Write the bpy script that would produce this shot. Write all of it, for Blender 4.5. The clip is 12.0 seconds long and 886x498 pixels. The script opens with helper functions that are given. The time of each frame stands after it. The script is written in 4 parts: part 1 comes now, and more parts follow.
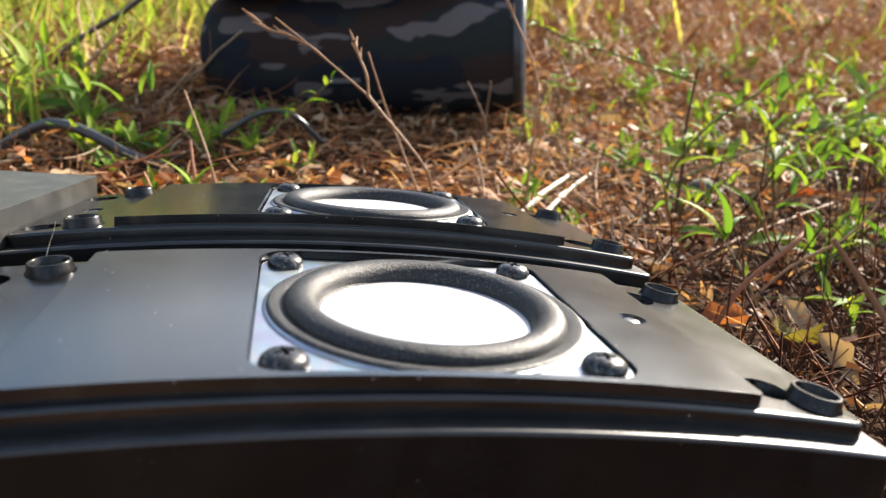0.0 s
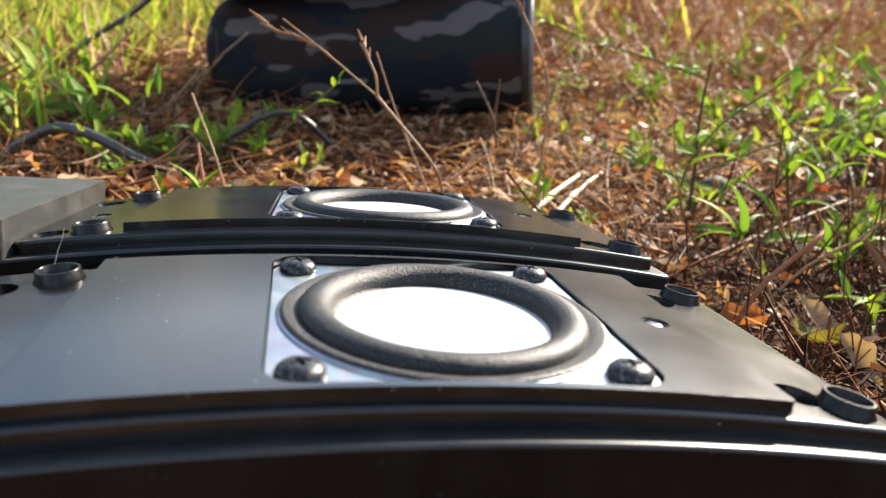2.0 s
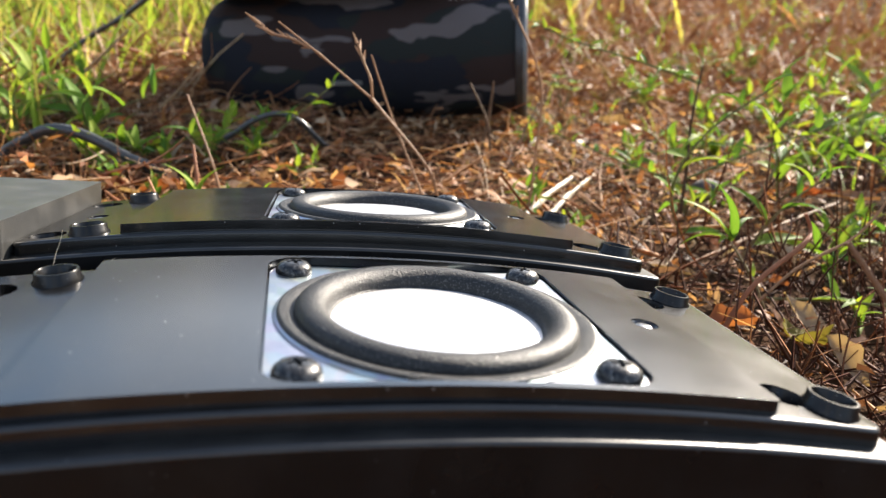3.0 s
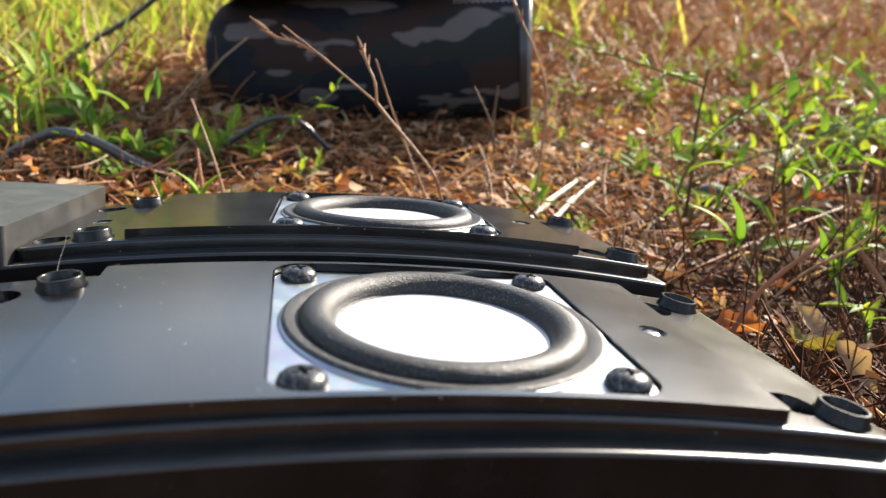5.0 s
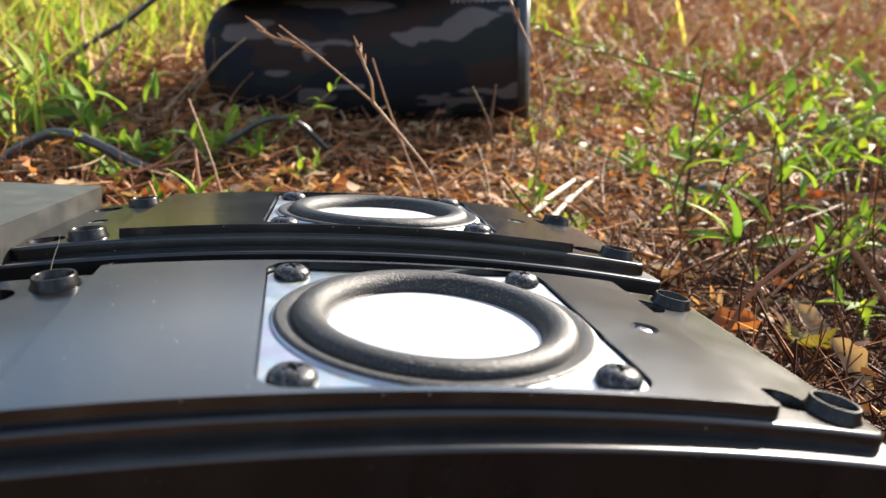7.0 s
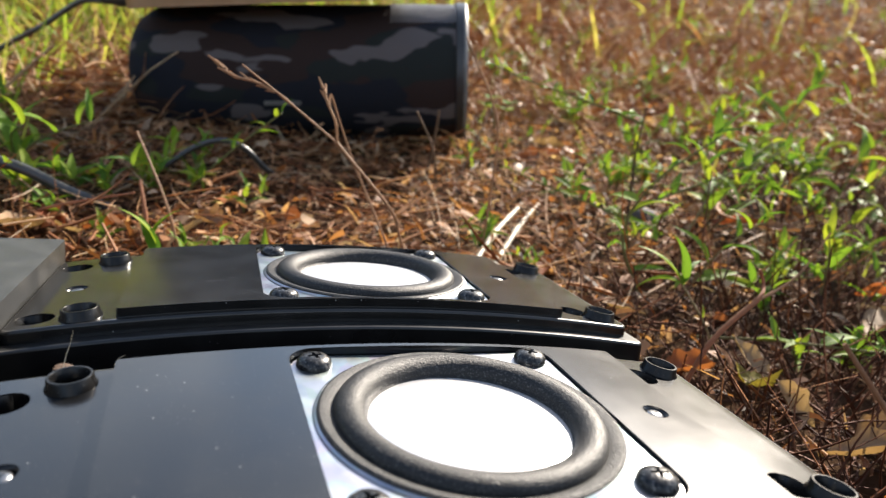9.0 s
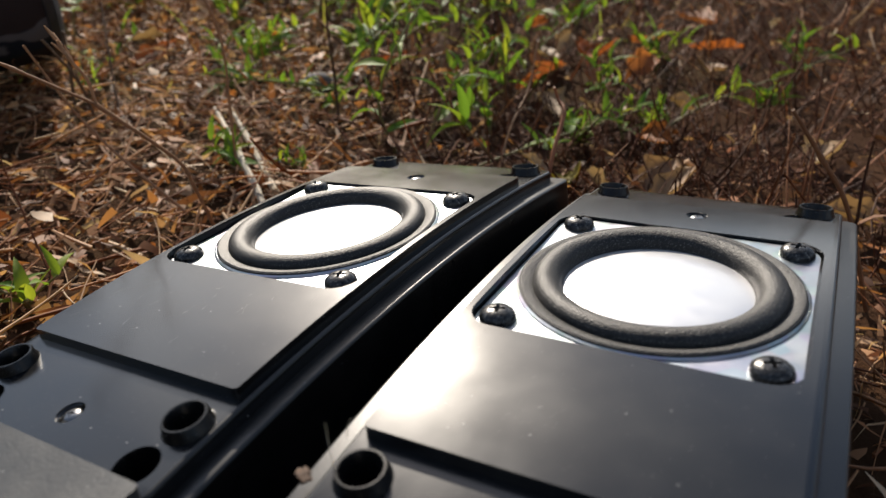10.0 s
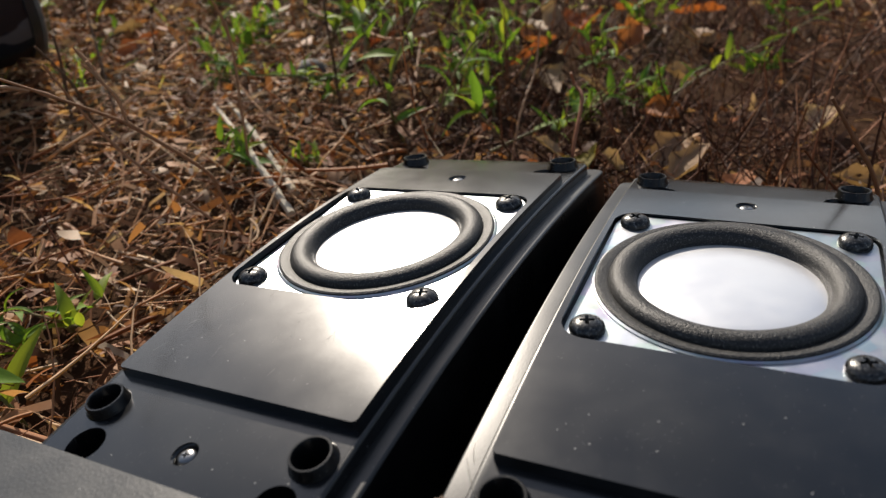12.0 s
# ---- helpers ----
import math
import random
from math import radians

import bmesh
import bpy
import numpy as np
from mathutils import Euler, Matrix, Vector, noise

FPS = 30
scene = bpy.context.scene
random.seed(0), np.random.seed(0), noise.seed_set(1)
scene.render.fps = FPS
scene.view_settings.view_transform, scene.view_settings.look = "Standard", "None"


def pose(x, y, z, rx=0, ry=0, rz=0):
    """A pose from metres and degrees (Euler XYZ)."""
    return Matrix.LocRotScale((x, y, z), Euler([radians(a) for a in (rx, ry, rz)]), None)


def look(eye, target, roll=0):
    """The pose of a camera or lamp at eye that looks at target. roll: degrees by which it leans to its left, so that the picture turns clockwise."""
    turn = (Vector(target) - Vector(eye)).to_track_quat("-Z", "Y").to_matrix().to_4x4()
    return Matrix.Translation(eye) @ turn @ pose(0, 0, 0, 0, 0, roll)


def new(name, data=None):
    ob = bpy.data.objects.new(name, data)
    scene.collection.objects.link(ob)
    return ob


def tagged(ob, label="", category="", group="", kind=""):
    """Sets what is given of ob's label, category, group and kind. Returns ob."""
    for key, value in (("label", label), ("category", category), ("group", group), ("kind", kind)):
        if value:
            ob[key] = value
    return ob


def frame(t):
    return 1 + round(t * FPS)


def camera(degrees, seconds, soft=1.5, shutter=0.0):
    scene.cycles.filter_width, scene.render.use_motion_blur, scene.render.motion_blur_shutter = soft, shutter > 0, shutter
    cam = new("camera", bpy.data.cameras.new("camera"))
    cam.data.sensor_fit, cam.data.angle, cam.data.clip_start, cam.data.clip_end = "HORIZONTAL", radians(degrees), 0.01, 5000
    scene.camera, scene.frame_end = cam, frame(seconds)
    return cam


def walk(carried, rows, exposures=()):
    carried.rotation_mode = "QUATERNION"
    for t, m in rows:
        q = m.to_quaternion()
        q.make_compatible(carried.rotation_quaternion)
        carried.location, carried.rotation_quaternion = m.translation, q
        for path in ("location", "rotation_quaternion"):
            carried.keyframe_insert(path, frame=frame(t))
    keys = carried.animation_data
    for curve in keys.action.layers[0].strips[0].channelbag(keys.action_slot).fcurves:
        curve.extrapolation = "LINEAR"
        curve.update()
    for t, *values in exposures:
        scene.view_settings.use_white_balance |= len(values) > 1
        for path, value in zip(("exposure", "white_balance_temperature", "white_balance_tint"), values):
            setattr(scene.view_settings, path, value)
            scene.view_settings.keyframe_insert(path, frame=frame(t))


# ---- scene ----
cam = camera(63.22, 12.0, soft=1.3, shutter=0.12)
PATH = [
    (0, (0.00125, 0.00504, 0.11143), (0.07700, 1.87712, -0.58829), 3.43),
    (0.5, (0.00073, 0.00604, 0.11265), (0.07478, 1.87777, -0.58817), 3.12),
    (1, (0.00154, 0.00560, 0.11104), (0.07345, 1.87851, -0.58684), 2.97),
    (1.5, (-0.00012, 0.00852, 0.10922), (0.05829, 1.88047, -0.59248), 2.58),
    (2, (-0.00069, 0.00902, 0.11079), (0.05639, 1.88103, -0.59086), 2.67),
    (2.5, (-0.00040, 0.00745, 0.11224), (0.06695, 1.88028, -0.58629), 2.88),
    (3, (-0.00078, 0.00668, 0.11200), (0.07312, 1.87927, -0.58653), 2.99),
    (5, (-0.00141, 0.00808, 0.11225), (0.06388, 1.88347, -0.57959), 2.95),
    (5.5, (-0.00000, 0.00724, 0.11345), (0.06732, 1.88338, -0.57616), 3.04),
    (6, (0.00050, 0.00716, 0.11336), (0.06675, 1.88236, -0.57891), 2.78),
    (6.5, (0.00049, 0.00756, 0.11182), (0.06233, 1.88351, -0.57882), 2.72),
    (8.3, (0.00058, 0.00733, 0.11424), (0.06500, 1.88264, -0.57790), 2.79),
    (8.5, (0.00085, 0.00616, 0.12241), (0.06541, 1.88087, -0.57133), 4.74),
    (8.7, (-0.00341, 0.00533, 0.13640), (0.06169, 1.88060, -0.55579), 4.64),
    (9, (-0.02721, 0.01323, 0.13309), (0.29985, 1.85756, -0.56796), 5.46),
    (9.2, (-0.04772, 0.02444, 0.13693), (0.49823, 1.80752, -0.58595), 3.91),
    (9.3, (-0.05901, 0.02793, 0.14139), (0.57396, 1.78108, -0.58372), 2.53),
    (9.5, (-0.08573, 0.03754, 0.13382), (0.83978, 1.64512, -0.61391), 1.77),
    (9.6, (-0.09677, 0.04557, 0.13232), (0.97582, 1.53733, -0.65775), 1.91),
    (9.7, (-0.10842, 0.05598, 0.13358), (1.07437, 1.42997, -0.71091), 1.22),
    (9.8, (-0.12029, 0.06602, 0.13464), (1.13762, 1.33038, -0.77037), 0.79),
    (10, (-0.13542, 0.08834, 0.14043), (1.21096, 1.17040, -0.86774), -1.21),
    (10.2, (-0.14738, 0.10850, 0.14432), (1.22162, 1.05288, -0.96653), -0.90),
    (10.5, (-0.14051, 0.11283, 0.14013), (1.20995, 1.06186, -0.98929), -2.22),
    (11, (-0.13708, 0.11649, 0.14630), (1.21417, 1.06488, -0.98272), -3.04),
    (11.5, (-0.14067, 0.11483, 0.15087), (1.22191, 1.06658, -0.96158), -2.79),
    (12, (-0.14803, 0.11221, 0.15365), (1.20964, 1.08702, -0.94474), -3.14),
]
EXPOSURES = [(0.0, 1.97), (8.4, 1.97), (9.0, 1.64), (9.2, 1.55), (9.6, 1.2), (10.0, 0.72), (10.4, 0.62), (12.0, 0.62)]
walk(cam, [(t, look(eye, target, roll)) for t, eye, target, roll in PATH], EXPOSURES)
cam.data.dof.use_dof = True
cam.data.dof.focus_distance = 0.20
cam.data.dof.aperture_fstop = 18.0

# ---- light ----
SUN_AZ, SUN_EL = 41.0, 28.0  # degrees from +y towards +x, and above the horizon
world = bpy.data.worlds.new("sky")
scene.world = world
world.use_nodes = True
wn = world.node_tree.nodes
wl = world.node_tree.links
sky = wn.new("ShaderNodeTexSky")
sky.sky_type = "NISHITA"
sky.sun_disc = False
sky.sun_elevation, sky.sun_rotation = radians(SUN_EL), radians(SUN_AZ)
sky.air_density, sky.dust_density = 1.0, 1.0
# thin drifting cloud over the whole sky
way = wn.new("ShaderNodeTexCoord")
drift = wn.new("ShaderNodeTexNoise")
drift.inputs["Scale"].default_value, drift.inputs["Detail"].default_value, drift.inputs["Roughness"].default_value = 2.6, 5.0, 0.55
wl.new(way.outputs["Generated"], drift.inputs["Vector"])
cover = wn.new("ShaderNodeValToRGB")
cover.color_ramp.elements[0].position, cover.color_ramp.elements[1].position = 0.47, 0.68
wl.new(drift.outputs["Fac"], cover.inputs[0])
grey = wn.new("ShaderNodeRGBToBW")
wl.new(sky.outputs[0], grey.inputs[0])
lift = wn.new("ShaderNodeMath")
lift.operation = "MULTIPLY"
lift.inputs[1].default_value = 2.0
wl.new(grey.outputs[0], lift.inputs[0])
blend = wn.new("ShaderNodeMix")
blend.data_type = "RGBA"
wl.new(cover.outputs[0], blend.inputs[0])
wl.new(sky.outputs[0], blend.inputs[6])
wl.new(lift.outputs[0], blend.inputs[7])
wl.new(blend.outputs[2], wn["Background"].inputs[0])
wn["Background"].inputs[1].default_value = 0.11
sun_data = bpy.data.lights.new("sun", "SUN")
sun_data.energy, sun_data.angle, sun_data.color = 5.0, radians(0.55), (1.0, 0.895, 0.765)
sun = new("sun", sun_data)
sun_dir = Vector((math.sin(radians(SUN_AZ)) * math.cos(radians(SUN_EL)), math.cos(radians(SUN_AZ)) * math.cos(radians(SUN_EL)), math.sin(radians(SUN_EL))))
sun.matrix_world = look(sun_dir * 20, (0, 0, 0))

# ---- materials ----


class Nodes:
    """Short hand for building one node material."""

    def __init__(self, name):
        self.m = bpy.data.materials.new(name)
        self.m.use_nodes = True
        self.t = self.m.node_tree
        self.b = self.t.nodes["Principled BSDF"]
        self.out = self.t.nodes["Material Output"]

    def n(self, kind, **props):
        node = self.t.nodes.new(kind)
        for key, value in props.items():
            node.inputs[key].default_value = value
        return node

    def link(self, a, b):
        self.t.links.new(a, b)

    def coords(self):
        return self.n("ShaderNodeTexCoord").outputs["Object"]

    def noise(self, scale, detail=4.0, rough=0.55, vec=None):
        node = self.n("ShaderNodeTexNoise", Scale=scale, Detail=detail, Roughness=rough)
        self.link(vec or self.coords(), node.inputs["Vector"])
        return node.outputs["Fac"]

    def ramp(self, fac, stops):
        node = self.n("ShaderNodeValToRGB")
        els = node.color_ramp.elements
        while len(els) < len(stops):
            els.new(0.5)
        for el, (at, col) in zip(els, stops):
            el.position = at
            el.color = (*col, 1) if len(col) == 3 else col
        self.link(fac, node.inputs[0])
        return node.outputs[0]

    def mix(self, fac, a, b, blend="MIX"):
        node = self.t.nodes.new("ShaderNodeMix")
        node.data_type, node.blend_type = "RGBA", blend
        for sock, value in ((node.inputs[0], fac), (node.inputs[6], a), (node.inputs[7], b)):
            if isinstance(value, (int, float)):
                sock.default_value = value
            elif isinstance(value, tuple):
                sock.default_value = (*value, 1)
            else:
                self.link(value, sock)
        return node.outputs[2]

    def span(self, fac, lo, hi, a=0.0, b=1.0):
        node = self.n("ShaderNodeMapRange")
        for key, value in (("From Min", a), ("From Max", b), ("To Min", lo), ("To Max", hi)):
            node.inputs[key].default_value = value
        self.link(fac, node.inputs["Value"])
        return node.outputs["Result"]

    def bump(self, fac, strength, distance):
        node = self.n("ShaderNodeBump", Strength=strength, Distance=distance)
        self.link(fac, node.inputs["Height"])
        self.link(node.outputs[0], self.b.inputs["Normal"])

    def set(self, **kw):
        names = dict(color="Base Color", rough="Roughness", metal="Metallic", spec="Specular IOR Level", coat="Coat Weight", sheen="Sheen Weight")
        for key, value in kw.items():
            sock = self.b.inputs[names[key]]
            if isinstance(value, (int, float)):
                sock.default_value = value
            elif isinstance(value, tuple):
                sock.default_value = (*value, 1)
            else:
                self.link(value, sock)
        return self

    def specks(self, scale, keep, size):
        """Scattered dust specks: 1 inside a speck."""
        vor = self.n("ShaderNodeTexVoronoi", Scale=scale)
        self.link(self.coords(), vor.inputs["Vector"])
        near = self.n("ShaderNodeMath")
        near.operation = "LESS_THAN"
        self.link(vor.outputs["Distance"], near.inputs[0])
        near.inputs[1].default_value = size
        some = self.n("ShaderNodeMath")
        some.operation = "LESS_THAN"
        sep = self.n("ShaderNodeSeparateColor")
        self.link(vor.outputs["Color"], sep.inputs[0])
        self.link(sep.outputs[0], some.inputs[0])
        some.inputs[1].default_value = keep
        both = self.n("ShaderNodeMath")
        both.operation = "MULTIPLY"
        self.link(near.outputs[0], both.inputs[0])
        self.link(some.outputs[0], both.inputs[1])
        return both.outputs[0]


def plastic(name, base, rough, dust, grain, grain_scale, shine=0.32, spots=1.0, coat=0.0):
    k = Nodes(name)
    smear = k.noise(90, 5, 0.6)
    spot = k.specks(560, 0.07, 0.11)
    fine = k.specks(1700, 0.12, 0.15)
    film = k.ramp(smear, [(0.45, (0, 0, 0)), (0.75, (dust, dust, dust))])
    col = k.mix(film, base, (0.10, 0.096, 0.088))
    col = k.mix(k.span(spot, 0, 0.45 * spots), col, (0.5, 0.49, 0.46))
    col = k.mix(k.span(fine, 0, 0.25 * spots), col, (0.45, 0.44, 0.42))
    k.set(color=col, rough=k.span(k.noise(45, 4), rough - 0.025, rough + 0.05, 0.3, 0.7), spec=shine)
    k.b.inputs["Coat Weight"].default_value, k.b.inputs["Coat Roughness"].default_value = coat, 0.12
    k.bump(k.noise(grain_scale, 3), grain, 0.0002)
    return k.m


panel_black = plastic("panel_black", (0.0045, 0.0047, 0.005), 0.22, 0.06, 0.02, 900, 0.36, 0.8, 0.25)
cabinet_black = plastic("cabinet_black", (0.0035, 0.0034, 0.0036), 0.28, 0.04, 0.03, 1400, 0.18, 0.15)
step_black = plastic("step_black", (0.0040, 0.0041, 0.0044), 0.22, 0.05, 0.03, 1100, 0.36, 0.8, 0.25)
edge_black = plastic("scuffed_edge_black", (0.006, 0.006, 0.006), 0.34, 0.08, 0.08, 1800, 0.5, 0.3)
cover_grey = plastic("cover_grey", (0.024, 0.024, 0.023), 0.36, 0.30, 0.35, 1600, 0.45)
peg_black = plastic("peg_black", (0.004, 0.004, 0.0042), 0.26, 0.04, 0.08, 900, 0.25)


def zinc():
    k = Nodes("zinc_plate")
    cells = k.n("ShaderNodeTexVoronoi", Scale=260.0)
    k.link(k.coords(), cells.inputs["Vector"])
    tone = k.ramp(k.noise(70, 3), [(0.3, (0.25, 0.285, 0.32)), (0.55, (0.38, 0.40, 0.415)), (0.8, (0.27, 0.33, 0.34))])
    k.set(color=k.mix(0.12, tone, cells.outputs["Color"], "SOFT_LIGHT"), metal=1.0, rough=k.span(k.noise(160, 4), 0.30, 0.50, 0.3, 0.7))
    k.bump(k.noise(500, 2), 0.10, 0.0002)
    return k.m


def foam():
    k = Nodes("surround_rubber")
    grit = k.noise(1900, 2, 0.75)
    k.set(color=k.ramp(grit, [(0.48, (0.006, 0.006, 0.006)), (0.58, (0.016, 0.0155, 0.015)), (0.66, (0.075, 0.072, 0.067))]), rough=k.span(grit, 0.36, 0.62, 0.3, 0.7), spec=0.32)
    k.bump(grit, 0.6, 0.0004)
    return k.m


def cone_metal():
    k = Nodes("cone_silver")
    k.set(color=k.ramp(k.noise(60, 3), [(0.3, (0.55, 0.55, 0.56)), (0.7, (0.61, 0.61, 0.612))]), metal=0.55, rough=k.span(k.noise(220, 3), 0.30, 0.38, 0.3, 0.7), spec=0.6)
    k.bump(k.noise(1200, 2), 0.05, 0.0002)
    return k.m


def screw_black():
    k = Nodes("screw_black")
    k.set(color=k.ramp(k.noise(1500, 3), [(0.4, (0.008, 0.008, 0.009)), (0.58, (0.03, 0.03, 0.03)), (0.72, (0.14, 0.135, 0.125))]), metal=0.4, rough=k.span(k.noise(900, 3), 0.22, 0.42, 0.3, 0.7))
    k.bump(k.noise(1800, 2), 0.25, 0.0003)
    return k.m


zinc_plate, surround_rubber, cone_silver, black_screw = zinc(), foam(), cone_metal(), screw_black()


def leafy(name, stops, glow, rough=0.5, veins=0.0, per_object=True):
    """Thin plant matter that lets light through; its tone differs from piece to piece."""
    k = Nodes(name)
    if per_object:
        pick = k.n("ShaderNodeObjectInfo").outputs["Random"]
    else:
        pick = k.n("ShaderNodeNewGeometry").outputs["Random Per Island"]
    base = k.ramp(pick, stops)
    patch = k.noise(120, 5, 0.6)
    col = k.mix(k.span(patch, 0.0, 0.7, 0.35, 0.8), base, k.mix(0.5, base, (0.10, 0.055, 0.02)))
    k.set(color=col, rough=rough, spec=0.16)
    if veins:
        k.bump(k.noise(500, 3), veins, 0.0004)
    thin = k.n("ShaderNodeBsdfTranslucent")
    k.link(k.mix(1.0, col, (1.0, 0.95, 0.55), "MULTIPLY"), thin.inputs[0])
    mixer = k.n("ShaderNodeMixShader")
    mixer.inputs[0].default_value = glow
    k.link(k.b.outputs[0], mixer.inputs[1])
    k.link(thin.outputs[0], mixer.inputs[2])
    k.link(mixer.outputs[0], k.out.inputs[0])
    return k.m


weed_green = leafy("weed_green", [(0.0, (0.07, 0.17, 0.022)), (0.5, (0.15, 0.27, 0.028)), (1.0, (0.27, 0.33, 0.035))], 0.5, 0.56, 0.2)
stem_green = leafy("stem_green", [(0.0, (0.13, 0.17, 0.05)), (1.0, (0.22, 0.16, 0.08))], 0.2, 0.5)
stem_dark = leafy("stem_dark", [(0.0, (0.07, 0.04, 0.025)), (1.0, (0.12, 0.07, 0.04))], 0.1, 0.6)
stalk_tan = leafy("stalk_tan", [(0.0, (0.32, 0.17, 0.09)), (1.0, (0.42, 0.25, 0.14))], 0.25, 0.55, 0.3)
stalk_red = leafy("stalk_red", [(0.0, (0.30, 0.12, 0.06)), (1.0, (0.38, 0.17, 0.09))], 0.25, 0.55, 0.3)
stalk_pale = leafy("stalk_pale", [(0.0, (0.55, 0.48, 0.36)), (1.0, (0.62, 0.55, 0.43))], 0.25, 0.5, 0.2)
leaf_orange = leafy("leaf_orange", [(0.0, (0.36, 0.095, 0.026)), (0.5, (0.34, 0.14, 0.05)), (1.0, (0.27, 0.060, 0.024))], 0.4, 0.5, 0.4)
leaf_brown = leafy("leaf_brown", [(0.0, (0.26, 0.15, 0.08)), (0.5, (0.38, 0.26, 0.15)), (1.0, (0.20, 0.10, 0.055))], 0.3, 0.55, 0.4)
leaf_olive = leafy("leaf_olive", [(0.0, (0.17, 0.15, 0.03)), (1.0, (0.20, 0.16, 0.03))], 0.4, 0.62, 0.4)
straw_mat = leafy("straw", [(0.0, (0.15, 0.05, 0.024)), (0.32, (0.33, 0.145, 0.068)), (0.62, (0.52, 0.285, 0.148)), (0.85, (0.63, 0.44, 0.28)), (1.0, (0.64, 0.52, 0.38))], 0.45, 0.55, 0.0, False)
crumb_mat = leafy("crumbs", [(0.0, (0.04, 0.018, 0.010)), (0.35, (0.17, 0.065, 0.03)), (0.62, (0.36, 0.16, 0.07)), (0.85, (0.52, 0.30, 0.16)), (1.0, (0.62, 0.46, 0.31))], 0.4, 0.6, 0.0, False)
grass_mat = leafy("grass_blades", [(0.0, (0.14, 0.25, 0.03)), (0.45, (0.27, 0.40, 0.05)), (0.75, (0.42, 0.46, 0.09)), (1.0, (0.56, 0.44, 0.18))], 0.6, 0.45, 0.0, False)
wisp_mat = leafy("dry_wisps", [(0.0, (0.30, 0.11, 0.045)), (0.5, (0.44, 0.20, 0.08)), (1.0, (0.54, 0.34, 0.17))], 0.45, 0.5, 0.0, False)


scrap_mat = leafy("leaf_scraps", [(0.0, (0.36, 0.11, 0.035)), (0.3, (0.44, 0.19, 0.07)), (0.6, (0.50, 0.31, 0.18)), (0.85, (0.60, 0.45, 0.30)), (1.0, (0.16, 0.07, 0.04))], 0.45, 0.55, 0.0, False)
# reddish dead stems; the shade among them is put into these dark tones
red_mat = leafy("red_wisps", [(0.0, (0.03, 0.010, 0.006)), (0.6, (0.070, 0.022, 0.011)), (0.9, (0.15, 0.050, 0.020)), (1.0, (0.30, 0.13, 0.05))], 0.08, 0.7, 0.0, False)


def soil():
    k = Nodes("soil")
    big, fine = k.noise(9, 6, 0.65), k.noise(160, 6, 0.7)
    col = k.mix(fine, k.ramp(big, [(0.3, (0.016, 0.009, 0.006)), (0.6, (0.045, 0.023, 0.013)), (0.8, (0.085, 0.045, 0.025))]), (0.060, 0.031, 0.017))
    far = k.ramp(k.noise(1.3, 6, 0.6), [(0.42, (0, 0, 0)), (0.62, (1, 1, 1))])
    col = k.mix(k.mix(1.0, far, (0.12, 0.12, 0.12), "MULTIPLY"), col, (0.10, 0.13, 0.035))
    k.set(color=col, rough=1.0, spec=0.03)
    k.bump(fine, 0.8, 0.004)
    return k.m


soil_mat = soil()


def camo():
    k = Nodes("camo_fabric")
    warp = k.n("ShaderNodeMapping")
    warp.inputs["Scale"].default_value = (0.5, 1.0, 1.25)
    k.link(k.coords(), warp.inputs[0])
    v = warp.outputs[0]
    a, b, c = k.noise(24, 2.5, 0.5, v), k.noise(31, 2.5, 0.5, v), k.noise(19, 2.5, 0.45, v)
    off = k.n("ShaderNodeMapping")
    off.inputs["Location"].default_value = (3.1, 1.7, 0.4)
    k.link(v, off.inputs[0])
    b = k.noise(27, 2.5, 0.5, off.outputs[0])
    off2 = k.n("ShaderNodeMapping")
    off2.inputs["Location"].default_value = (7.4, 2.2, 5.5)
    k.link(v, off2.inputs[0])
    c = k.noise(31, 2.5, 0.5, off2.outputs[0])
    step = lambda fac, at: k.ramp(fac, [(at, (0, 0, 0)), (at + 0.012, (1, 1, 1))])
    col = k.mix(step(a, 0.50), (0.013, 0.0145, 0.020), (0.017, 0.020, 0.019))
    col = k.mix(step(b, 0.54), col, (0.028, 0.018, 0.016))
    col = k.mix(step(c, 0.57), col, (0.098, 0.086, 0.085))
    weave = k.n("ShaderNodeTexWave", Scale=170.0, Distortion=1.0)
    weave.bands_direction = "Z"
    k.link(k.coords(), weave.inputs["Vector"])
    k.set(color=k.mix(k.span(weave.outputs["Fac"], 0.0, 0.3), col, k.mix(0.6, col, (0.01, 0.01, 0.01))), rough=0.85, spec=0.1, sheen=0.0)
    k.bump(weave.outputs["Fac"], 0.4, 0.0006)
    return k.m


def simple(name, base, other, rough, metal=0.0, scale=120, bump=0.15):
    k = Nodes(name)
    k.set(color=k.ramp(k.noise(scale, 4), [(0.3, base), (0.75, other)]), rough=k.span(k.noise(scale * 2, 3), rough - 0.05, rough + 0.08, 0.3, 0.7), metal=metal)
    k.bump(k.noise(scale * 6, 3), bump, 0.0003)
    return k.m


camo_fabric = camo()
cap_grey = simple("end_cap_grey", (0.10, 0.10, 0.095), (0.16, 0.155, 0.145), 0.4)
rubber_black = simple("rubber_black", (0.014, 0.014, 0.015), (0.028, 0.028, 0.028), 0.42)
cable_black = simple("cable_black", (0.022, 0.022, 0.022), (0.045, 0.044, 0.042), 0.33, 0.0, 200)
tan_case = simple("tan_case", (0.20, 0.11, 0.05), (0.30, 0.18, 0.09), 0.45, 0.0, 60)
glass_dark = simple("screen_black", (0.01, 0.01, 0.011), (0.014, 0.014, 0.015), 0.12, 0.0, 40, 0.02)
key_silver = simple("key_silver", (0.6, 0.6, 0.62), (0.7, 0.7, 0.7), 0.3, 0.8)
